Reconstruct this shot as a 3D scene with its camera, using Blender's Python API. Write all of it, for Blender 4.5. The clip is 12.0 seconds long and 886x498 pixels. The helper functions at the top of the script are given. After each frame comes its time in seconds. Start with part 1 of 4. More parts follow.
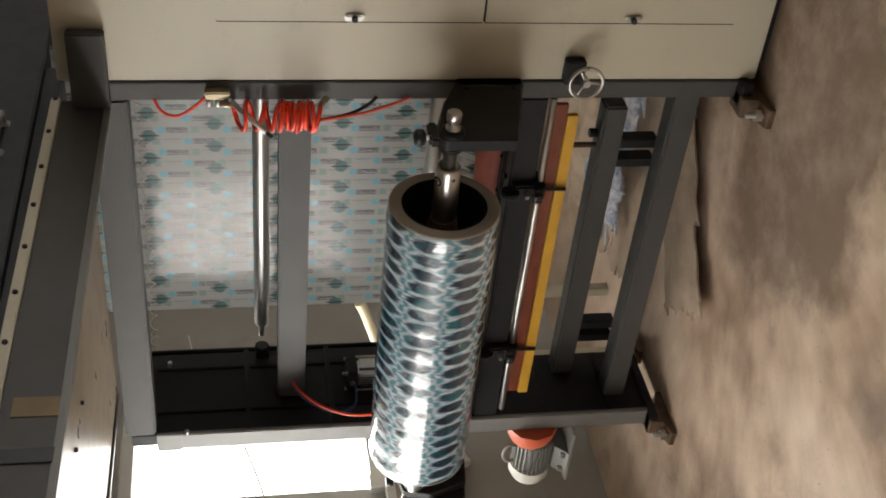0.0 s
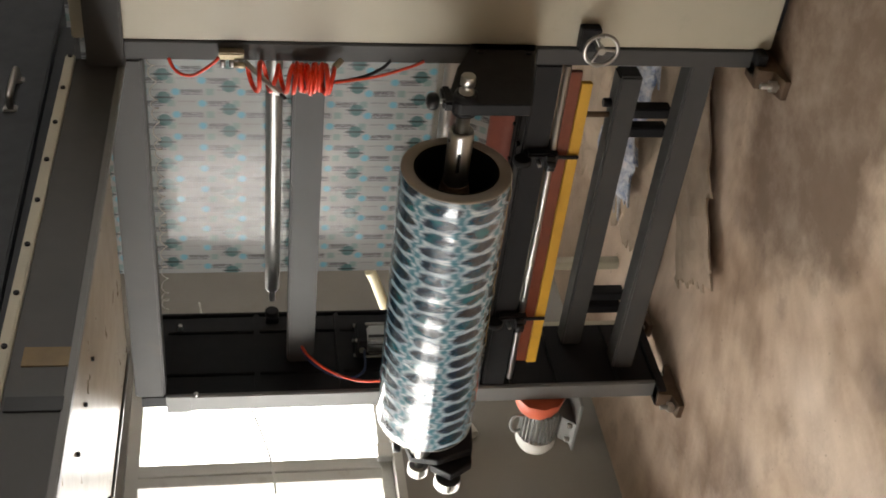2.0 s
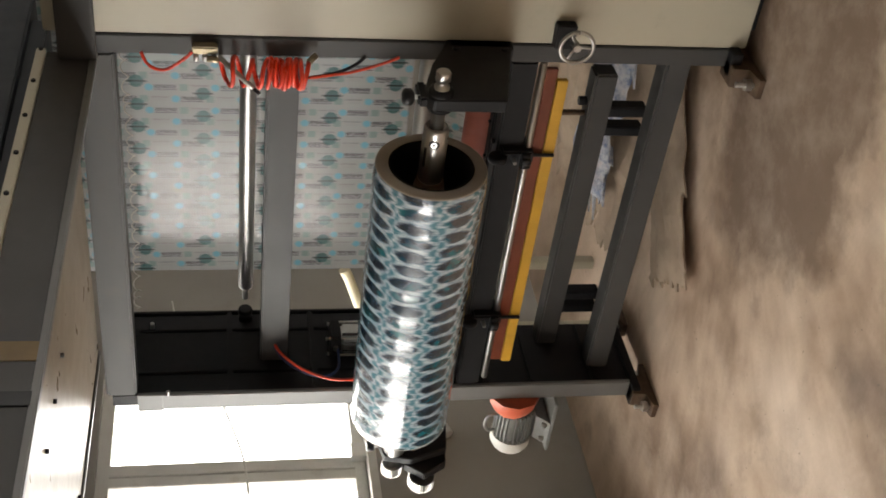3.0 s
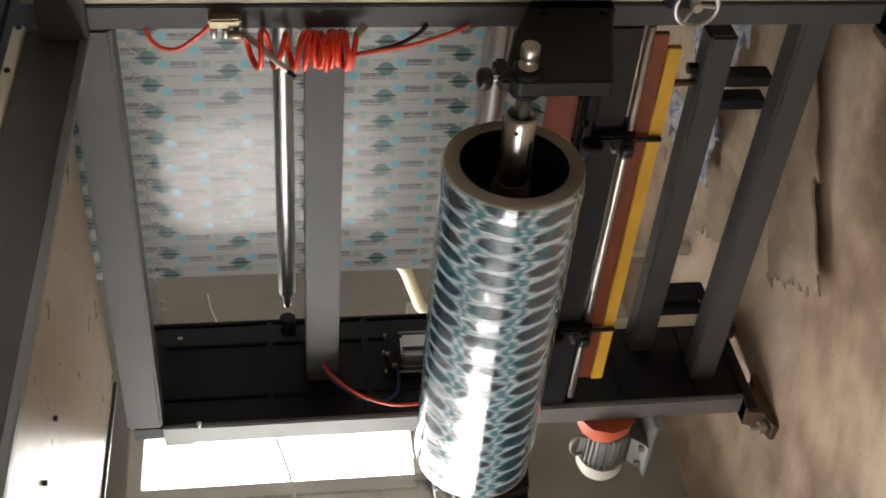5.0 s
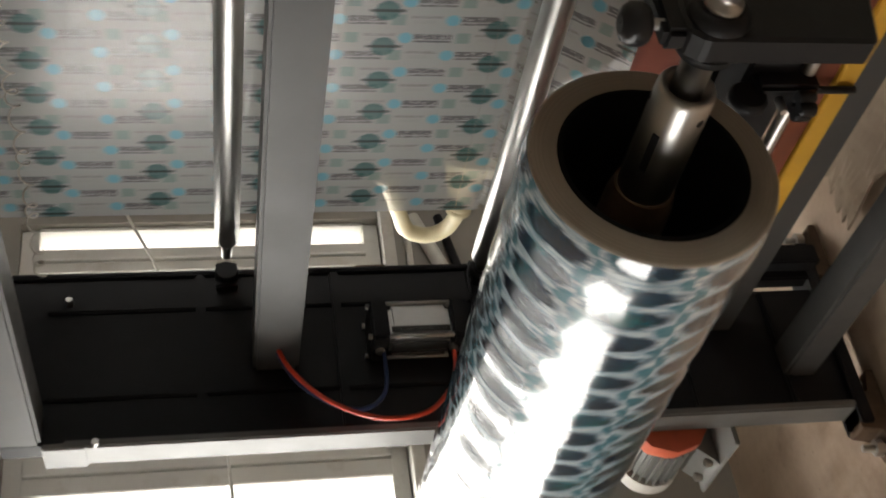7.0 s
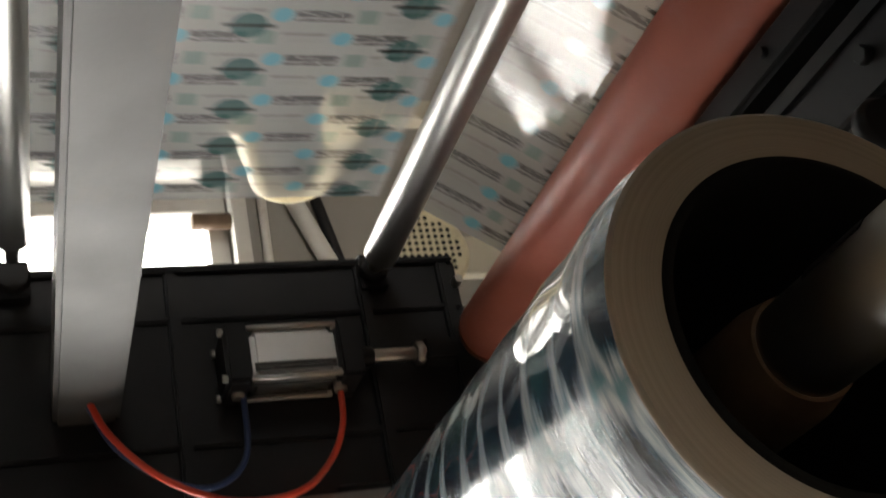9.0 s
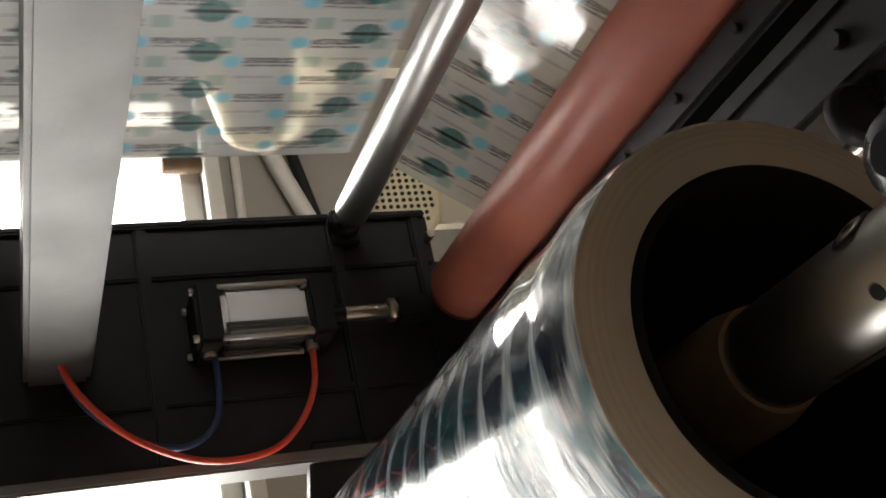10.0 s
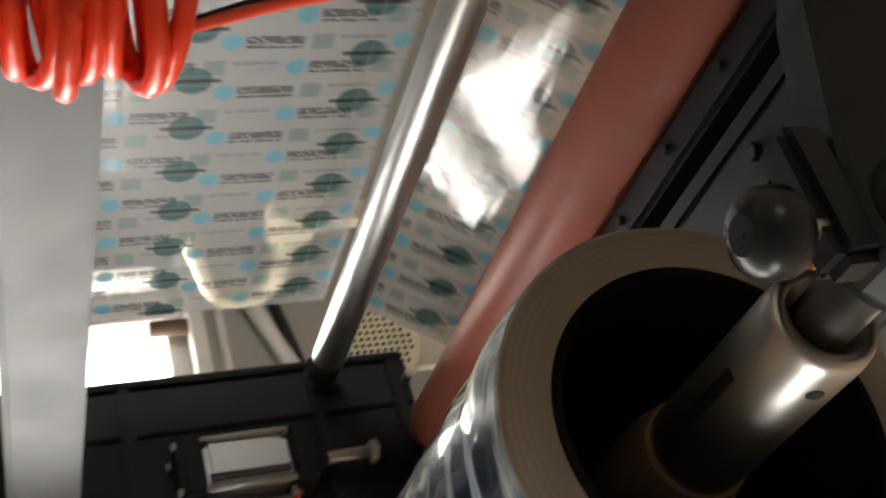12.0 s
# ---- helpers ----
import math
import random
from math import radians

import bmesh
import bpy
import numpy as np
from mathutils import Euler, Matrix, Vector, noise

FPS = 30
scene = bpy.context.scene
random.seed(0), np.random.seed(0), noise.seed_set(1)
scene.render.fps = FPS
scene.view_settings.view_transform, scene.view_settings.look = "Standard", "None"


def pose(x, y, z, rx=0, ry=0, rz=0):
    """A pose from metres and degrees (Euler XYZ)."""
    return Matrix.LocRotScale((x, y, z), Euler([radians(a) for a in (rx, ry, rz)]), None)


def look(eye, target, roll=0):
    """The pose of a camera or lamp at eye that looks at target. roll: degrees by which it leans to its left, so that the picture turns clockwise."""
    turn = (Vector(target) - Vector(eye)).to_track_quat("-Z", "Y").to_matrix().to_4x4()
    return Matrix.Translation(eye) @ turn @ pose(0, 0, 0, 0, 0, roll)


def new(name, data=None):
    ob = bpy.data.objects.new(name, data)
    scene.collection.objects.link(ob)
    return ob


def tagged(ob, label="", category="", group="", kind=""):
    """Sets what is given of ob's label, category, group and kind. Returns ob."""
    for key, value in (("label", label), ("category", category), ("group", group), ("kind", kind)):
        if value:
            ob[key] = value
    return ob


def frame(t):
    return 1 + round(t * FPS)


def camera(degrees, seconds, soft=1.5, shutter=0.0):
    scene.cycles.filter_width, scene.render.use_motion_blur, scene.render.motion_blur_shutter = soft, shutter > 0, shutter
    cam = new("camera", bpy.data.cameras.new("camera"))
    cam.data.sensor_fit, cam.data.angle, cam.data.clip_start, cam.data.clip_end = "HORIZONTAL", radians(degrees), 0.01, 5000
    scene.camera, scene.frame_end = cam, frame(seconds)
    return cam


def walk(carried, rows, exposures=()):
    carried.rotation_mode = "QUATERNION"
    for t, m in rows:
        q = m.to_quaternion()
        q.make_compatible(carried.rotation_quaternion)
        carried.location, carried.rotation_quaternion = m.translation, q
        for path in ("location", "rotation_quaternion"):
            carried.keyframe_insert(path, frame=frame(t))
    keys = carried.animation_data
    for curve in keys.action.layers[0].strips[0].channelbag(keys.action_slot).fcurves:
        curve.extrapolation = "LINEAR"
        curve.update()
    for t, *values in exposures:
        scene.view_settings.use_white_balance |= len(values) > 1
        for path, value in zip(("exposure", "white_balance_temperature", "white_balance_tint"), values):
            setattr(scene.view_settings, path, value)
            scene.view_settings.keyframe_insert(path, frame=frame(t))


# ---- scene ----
cam = camera(40.71, 12.0, soft=1.8, shutter=0.5)
PATH = [
    (0, 1.69, -2.7165, 1.486, -8.82, 79.77, -59.8),
    (0.5, 1.6775, -2.7273, 1.4809, -5.42, 79.77, -56.17),
    (1, 1.6853, -2.7301, 1.4808, -6.37, 80.63, -56.58),
    (1.5, 1.6718, -2.7428, 1.48, -5.74, 80.96, -55.68),
    (2, 1.6576, -2.7452, 1.4856, -3.88, 80.44, -53.87),
    (2.5, 1.6496, -2.7503, 1.4762, -2.52, 79.87, -52.8),
    (3, 1.6358, -2.7433, 1.4803, -2.17, 79.28, -52.27),
    (5, 1.3478, -2.139, 1.437, -13.17, 81.43, -60.48),
    (5.5, 1.2302, -1.8973, 1.4498, -15.6, 78.17, -61.51),
    (6, 1.1296, -1.5999, 1.4621, -9.0, 81.05, -46.84),
    (6.5, 0.9914, -1.323, 1.5042, -8.24, 76.94, -43.39),
    (7, 0.8206, -1.098, 1.4407, -6.53, 78.37, -42.95),
    (8.8, 0.3684, -0.5246, 1.3872, -5.1, 70.33, -36.71),
    (9, 0.3724, -0.5026, 1.3842, -5.6, 70.08, -34.91),
    (9.5, 0.3875, -0.4642, 1.3821, -7.16, 69.18, -33.85),
    (10, 0.3943, -0.4538, 1.3775, -8.54, 68.85, -34.07),
    (10.5, 0.3991, -0.4462, 1.3668, -9.87, 68.05, -36.39),
    (11, 0.3691, -0.4494, 1.346, -5.14, 66.84, -35.58),
    (11.5, 0.3714, -0.492, 1.353, -4.23, 64.63, -41.2),
    (12, 0.4371, -0.5043, 1.354, -11.76, 68.18, -45.33),
]
EXPOSURES = [(0, -0.2), (3, -0.14), (5, -0.14), (6, -0.2), (7, -0.3), (9, -0.05), (10, 0.22), (10.5, 0.35), (11, 0.35), (12, 0.3)]
walk(cam, [(t, pose(*p)) for t, *p in PATH], EXPOSURES)

# ---- light: daylight from the side wall window, and added fill lamps ----
world = bpy.data.worlds.new("sky")
scene.world = world
world.use_nodes = True
wn = world.node_tree
sky = wn.nodes.new("ShaderNodeTexSky")
sky.sky_type = "NISHITA"
sky.sun_disc = False
sky.sun_elevation, sky.sun_rotation = radians(40), radians(230)
wn.links.new(sky.outputs[0], wn.nodes["Background"].inputs[0])
wn.nodes["Background"].inputs[1].default_value = 0.12

sun = new("sun", bpy.data.lights.new("sun", "SUN"))
sun.data.energy, sun.data.angle, sun.data.color = 1.2, radians(12), (1.0, 0.95, 0.88)
sun.matrix_world = look((-6, 3, 6), (0, 0, 0))


def window_light(name, y0, y1, z0, z1, x, watts, way=1):
    """A sky-coloured area lamp at a window opening of a side wall."""
    ob = new(name, bpy.data.lights.new(name, "AREA"))
    ob.data.shape, ob.data.size, ob.data.size_y = "RECTANGLE", y1 - y0, z1 - z0
    ob.data.energy, ob.data.color = watts, (1.0, 0.985, 0.965)
    ob.matrix_world = look((x, (y0 + y1) / 2, (z0 + z1) / 2), (x + way, (y0 + y1) / 2, (z0 + z1) / 2))
    return ob


window_light("window_light_near", -1.95, 1.1, 0.95, 1.89, -2.08, 15)
# added fill from out of view, brightens the floor and the front faces
window_light("fill_light_far", -5.2, -2.9, 0.95, 2.35, -2.08, 78)
# unseen fill from the east, lifts the west wall and the film
window_light("fill_light_east", 1.0, 4.4, 1.0, 2.6, 6.02, 10, -1)


# ---- materials ----
def material(name, base=(0.5, 0.5, 0.5), rough=0.5, metal=0.0):
    m = bpy.data.materials.new(name)
    m.use_nodes = True
    b = m.node_tree.nodes["Principled BSDF"]
    b.inputs["Base Color"].default_value = (*base, 1)
    b.inputs["Roughness"].default_value = rough
    b.inputs["Metallic"].default_value = metal
    return m, m.node_tree, b


def node(nt, kind, **settings):
    n = nt.nodes.new(kind)
    for key, value in settings.items():
        if key in n.inputs:
            n.inputs[key].default_value = value
    return n


def coords(nt, scale=(1, 1, 1)):
    tc = nt.nodes.new("ShaderNodeTexCoord")
    mp = nt.nodes.new("ShaderNodeMapping")
    mp.inputs["Scale"].default_value = scale
    nt.links.new(tc.outputs["Object"], mp.inputs["Vector"])
    return mp.outputs[0]


def ramp(nt, fac, stops):
    r = nt.nodes.new("ShaderNodeValToRGB")
    while len(r.color_ramp.elements) < len(stops):
        r.color_ramp.elements.new(0.5)
    for e, (p, c) in zip(r.color_ramp.elements, stops):
        e.position = p
        e.color = (*c, 1) if len(c) == 3 else c
    nt.links.new(fac, r.inputs[0])
    return r.outputs[0]


def noise_tex(nt, vec, scale, detail=5, rough=0.6):
    n = node(nt, "ShaderNodeTexNoise", Scale=scale, Detail=detail, Roughness=rough)
    nt.links.new(vec, n.inputs["Vector"])
    return n.outputs["Fac"]


def mix(nt, fac, a, b, mode="MIX"):
    n = nt.nodes.new("ShaderNodeMix")
    n.data_type, n.blend_type = "RGBA", mode
    for socket, value in ((n.inputs[0], fac), (n.inputs[6], a), (n.inputs[7], b)):
        if isinstance(value, (int, float)):
            socket.default_value = value
        elif isinstance(value, tuple):
            socket.default_value = (*value, 1)
        else:
            nt.links.new(value, socket)
    return n.outputs[2]


def calc(nt, op, a, b=None, c=None):
    n = nt.nodes.new("ShaderNodeMath")
    n.operation = op
    for socket, value in zip(n.inputs, (a, b, c)):
        if value is None:
            continue
        if isinstance(value, (int, float)):
            socket.default_value = value
        else:
            nt.links.new(value, socket)
    return n.outputs[0]


def bump(nt, bsdf, height, strength=0.2, distance=0.01):
    n = node(nt, "ShaderNodeBump", Strength=strength, Distance=distance)
    nt.links.new(height, n.inputs["Height"])
    nt.links.new(n.outputs[0], bsdf.inputs["Normal"])


def worn(name, base, rough=0.5, metal=0.0, spread=0.25, scale=3.0, fine=60.0, relief=0.06, dirt=(0.09, 0.07, 0.05), grime=0.35):
    """A painted, rubber or metal surface with soft blotches, fine grain and some grime."""
    m, nt, b = material(name, base, rough, metal)
    v = coords(nt)
    big, small = noise_tex(nt, v, scale), noise_tex(nt, v, fine, 3)
    lo = tuple(c * (1 - spread) for c in base)
    hi = tuple(min(1, c * (1 + spread)) for c in base)
    col = ramp(nt, big, [(0.3, lo), (0.7, hi)])
    spots = ramp(nt, noise_tex(nt, v, scale * 2.7, 8, 0.7), [(0.56, (0, 0, 0)), (0.78, (1, 1, 1))])
    col = mix(nt, calc(nt, "MULTIPLY", spots, grime), col, dirt)
    nt.links.new(col, b.inputs["Base Color"])
    r = nt.nodes.new("ShaderNodeMapRange")
    r.inputs[3].default_value, r.inputs[4].default_value = max(0.03, rough - (0.03 if metal > 0.5 else 0.12)), min(1, rough + (0.05 if metal > 0.5 else 0.15))
    nt.links.new(noise_tex(nt, v, scale * 6), r.inputs[0])
    nt.links.new(r.outputs[0], b.inputs["Roughness"])
    bump(nt, b, small, relief, 0.004)
    return m


GREY = worn("grey_enamel", (0.062, 0.060, 0.058), 0.45, spread=0.12)
GREY.node_tree.nodes["Principled BSDF"].inputs["Specular IOR Level"].default_value = 0.3
LIGHT_GREY = worn("light_grey_enamel", (0.16, 0.156, 0.15), 0.4, spread=0.1)
CREAM = worn("cream_enamel", (0.47, 0.43, 0.33), 0.38, spread=0.05, scale=1.6, grime=0.22)
# cream darkened towards tan: the tunnel underside's shade is in this colour
SHADED_CREAM = worn("shaded_cream_sheet", (0.25, 0.195, 0.13), 0.30, spread=0.12, scale=2.2, relief=0.15)
BLACK = worn("black_enamel", (0.011, 0.0105, 0.0115), 0.5, spread=0.3, dirt=(0.03, 0.028, 0.026), grime=0.3)
BLACK.node_tree.nodes["Principled BSDF"].inputs["Specular IOR Level"].default_value = 0.25
BLACK_SHEET = worn("black_sheet", (0.010, 0.012, 0.016), 0.55, spread=0.3, dirt=(0.02, 0.02, 0.02), grime=0.25)
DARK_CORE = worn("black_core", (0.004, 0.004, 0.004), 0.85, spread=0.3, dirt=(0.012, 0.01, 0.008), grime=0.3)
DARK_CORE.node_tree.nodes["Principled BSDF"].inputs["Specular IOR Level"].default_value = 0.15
STEEL = worn("bright_steel", (0.46, 0.445, 0.42), 0.30, 1.0, spread=0.06, scale=8, relief=0.008, dirt=(0.4, 0.37, 0.33), grime=0.05)
ALUMINIUM = worn("aluminium", (0.60, 0.59, 0.575), 0.36, 1.0, spread=0.06, scale=5, grime=0.15)
BRASS = worn("dull_brass", (0.28, 0.23, 0.15), 0.4, 0.8, spread=0.2, scale=20)
RUSTY = worn("rusty_steel", (0.12, 0.075, 0.045), 0.7, 0.2, spread=0.35, scale=20)
RED_RUBBER = worn("red_rubber", (0.49, 0.145, 0.095), 0.45, spread=0.12, scale=4, dirt=(0.5, 0.3, 0.27), grime=0.3)
ORANGE_HOSE = worn("orange_hose", (0.75, 0.045, 0.012), 0.28, spread=0.06, grime=0.05)
RED_HOSE = worn("red_hose", (0.7, 0.07, 0.03), 0.32, spread=0.08, grime=0.05)
BLUE_HOSE = worn("blue_hose", (0.02, 0.04, 0.12), 0.35, spread=0.1, grime=0.05)
BLACK_PLASTIC = worn("black_plastic", (0.012, 0.012, 0.013), 0.3, spread=0.2, grime=0.1)
OLD_TAPE = worn("old_tape", (0.17, 0.105, 0.03), 0.5, spread=0.2, scale=14)
BLACK_PLASTIC.node_tree.nodes["Principled BSDF"].inputs["Specular IOR Level"].default_value = 0.3
YELLOW = worn("yellow_paint", (0.55, 0.30, 0.02), 0.45, spread=0.12, scale=8)
BROWN = worn("red_brown_strip", (0.16, 0.034, 0.011), 0.38, spread=0.2, scale=9)
ORANGE_PAINT = worn("orange_paint", (0.55, 0.11, 0.05), 0.45, spread=0.12, scale=9)
MOTOR_GREY = worn("motor_enamel", (0.20, 0.20, 0.188), 0.4, spread=0.1, scale=9)
WHITE_FRAME = worn("white_window_frame", (0.62, 0.60, 0.55), 0.45, spread=0.06, scale=4, dirt=(0.3, 0.24, 0.15), grime=0.4)
CARDBOARD = worn("cardboard", (0.42, 0.325, 0.24), 0.85, spread=0.2, scale=6, grime=0.4)
PALE_PANEL = worn("pale_panel", (0.5, 0.46, 0.38), 0.6, spread=0.12, scale=3)
CREAM_PLASTIC = worn("cream_plastic", (0.62, 0.55, 0.36), 0.4, spread=0.1, scale=6)


def striped_ring():
    """Wound film seen from its end: many fine rings of pale layers."""
    m, nt, b = material("wound_film_edge", (0.42, 0.37, 0.30), 0.42)
    sep = nt.nodes.new("ShaderNodeSeparateXYZ")
    nt.links.new(coords(nt), sep.inputs[0])
    r = calc(nt, "SQRT", calc(nt, "ADD", calc(nt, "MULTIPLY", sep.outputs[1], sep.outputs[1]), calc(nt, "MULTIPLY", sep.outputs[2], sep.outputs[2])))
    comb = nt.nodes.new("ShaderNodeCombineXYZ")
    nt.links.new(r, comb.inputs[0])
    fine = noise_tex(nt, comb.outputs[0], 420, 6, 0.8)
    col = ramp(nt, fine, [(0.3, (0.24, 0.205, 0.165)), (0.75, (0.38, 0.335, 0.275))])
    nt.links.new(col, b.inputs["Base Color"])
    bump(nt, b, fine, 0.25, 0.002)
    return m


WOUND = striped_ring()


def floor_material():
    m, nt, b = material("concrete_floor", (0.3, 0.25, 0.2), 0.75)
    v = coords(nt)
    big = ramp(nt, noise_tex(nt, v, 1.1, 7, 0.58), [(0.34, (0.20, 0.13, 0.085)), (0.45, (0.45, 0.325, 0.23)), (0.62, (0.72, 0.57, 0.44))])
    fine = ramp(nt, noise_tex(nt, v, 9, 6, 0.6), [(0.3, (0.82, 0.80, 0.78)), (0.7, (1.0, 1.0, 1.0))])
    col = mix(nt, 1.0, big, fine, "MULTIPLY")
    stains = ramp(nt, noise_tex(nt, v, 3.6, 9, 0.66), [(0.56, (0, 0, 0)), (0.70, (1, 1, 1))])
    col = mix(nt, calc(nt, "MULTIPLY", stains, 0.45), col, (0.20, 0.14, 0.095))
    sep = nt.nodes.new("ShaderNodeSeparateXYZ")
    nt.links.new(v, sep.inputs[0])
    dx, dy = calc(nt, "SUBTRACT", sep.outputs[0], 0.12), calc(nt, "SUBTRACT", sep.outputs[1], -0.28)
    away = calc(nt, "SQRT", calc(nt, "ADD", calc(nt, "MULTIPLY", dx, dx), calc(nt, "MULTIPLY", calc(nt, "MULTIPLY", dy, dy), 2.2)))
    away = calc(nt, "ADD", away, calc(nt, "MULTIPLY", calc(nt, "SUBTRACT", noise_tex(nt, v, 3.2, 6), 0.5), 0.9))
    oil = ramp(nt, away, [(0.46, (1, 1, 1)), (0.66, (0, 0, 0))])
    col = mix(nt, calc(nt, "MULTIPLY", oil, 0.80), col, (0.14, 0.09, 0.058))
    fleck = ramp(nt, noise_tex(nt, v, 46, 4, 0.55), [(0.67, (0, 0, 0)), (0.73, (1, 1, 1))])
    col = mix(nt, calc(nt, "MULTIPLY", fleck, 0.6), col, (0.13, 0.095, 0.07))
    patch = ramp(nt, noise_tex(nt, v, 2.3, 10, 0.72), [(0.47, (0, 0, 0)), (0.66, (1, 1, 1))])
    col = mix(nt, calc(nt, "MULTIPLY", patch, 0.30), col, (0.74, 0.60, 0.48))
    scrape = ramp(nt, noise_tex(nt, coords(nt, (3, 26, 1)), 3.0, 8, 0.7), [(0.63, (0, 0, 0)), (0.75, (1, 1, 1))])
    col = mix(nt, calc(nt, "MULTIPLY", scrape, 0.35), col, (0.5, 0.43, 0.36))
    nt.links.new(col, b.inputs["Base Color"])
    r = ramp(nt, noise_tex(nt, v, 3, 6), [(0.3, (0.5, 0.5, 0.5)), (0.7, (0.85, 0.85, 0.85))])
    nt.links.new(r, b.inputs["Roughness"])
    bump(nt, b, noise_tex(nt, v, 14, 6, 0.6), 0.12, 0.006)
    return m


FLOOR = floor_material()
WALL = worn("grey_plaster", (0.30, 0.28, 0.25), 0.85, spread=0.12, scale=1.2, fine=90, relief=0.12, dirt=(0.16, 0.13, 0.1), grime=0.4)
CEILING = worn("ceiling_sheet", (0.4, 0.38, 0.34), 0.8, spread=0.08)


def glow(name, colour, power):
    m, nt, b = material(name, colour, 1.0)
    b.inputs["Emission Color"].default_value = (*colour, 1)
    b.inputs["Emission Strength"].default_value = power
    return m


DAYLIGHT = glow("bright_overcast_sky", (1.0, 0.985, 0.94), 8.0)

LENGTH = 0.1958     # print repeat along the film
ROW = 0.082         # print repeat across the film


def film_print(nt, u, v):
    """Masks of the print on the film: u along it, v across it, both in metres. Green seals, blue marks, dark words, pale squares."""
    a = calc(nt, "FLOOR", calc(nt, "DIVIDE", u, LENGTH))
    parity = calc(nt, "MULTIPLY", calc(nt, "FLOORED_MODULO", a, 2.0), ROW / 2)
    uu = calc(nt, "SUBTRACT", calc(nt, "FLOORED_MODULO", u, LENGTH), LENGTH / 2)
    vv = calc(nt, "SUBTRACT", calc(nt, "FLOORED_MODULO", calc(nt, "ADD", v, parity), ROW), ROW / 2)
    sq = lambda x: calc(nt, "MULTIPLY", x, x)  # noqa: E731
    less = lambda x, y: calc(nt, "LESS_THAN", x, y)  # noqa: E731
    seal = less(calc(nt, "ADD", sq(calc(nt, "DIVIDE", uu, 0.0215)), sq(calc(nt, "DIVIDE", vv, 0.0215))), 1.0)
    bar = calc(nt, "MULTIPLY", less(calc(nt, "ABSOLUTE", uu), 0.031), less(calc(nt, "ABSOLUTE", vv), 0.0032))
    line = calc(nt, "FLOOR", calc(nt, "DIVIDE", v, ROW / 2))
    shift = calc(nt, "MULTIPLY", calc(nt, "FLOORED_MODULO", line, 2.0), LENGTH * 0.6)
    su = calc(nt, "FLOORED_MODULO", calc(nt, "ADD", u, shift), LENGTH)
    sv = calc(nt, "SUBTRACT", calc(nt, "FLOORED_MODULO", v, ROW / 2), ROW / 4)
    at = lambda c: calc(nt, "SUBTRACT", su, c)  # noqa: E731
    box = lambda c, w, o, h: calc(nt, "MULTIPLY", less(calc(nt, "ABSOLUTE", at(c)), w), less(calc(nt, "ABSOLUTE", calc(nt, "SUBTRACT", sv, o)), h))  # noqa: E731
    mark = less(calc(nt, "ADD", sq(at(0.179)), sq(sv)), 0.0125 ** 2)
    comb = nt.nodes.new("ShaderNodeCombineXYZ")
    for i, s in enumerate((u, v)):
        nt.links.new(s, comb.inputs[i])
    speck = node(nt, "ShaderNodeTexVoronoi", Scale=190)
    nt.links.new(comb.outputs[0], speck.inputs["Vector"])
    strokes = calc(nt, "GREATER_THAN", speck.outputs["Distance"], 0.36)
    word = calc(nt, "MULTIPLY", calc(nt, "MAXIMUM", box(0.131, 0.033, 0.003, 0.0062), box(0.131, 0.033, -0.008, 0.0024)), strokes)
    small = calc(nt, "MULTIPLY", calc(nt, "MAXIMUM", box(0.030, 0.027, 0.007, 0.0030), calc(nt, "MULTIPLY", box(0.030, 0.021, -0.004, 0.0045), 0.4)), strokes)
    square = box(0.077, 0.012, 0.0, 0.012)
    return seal, bar, mark, word, small, square


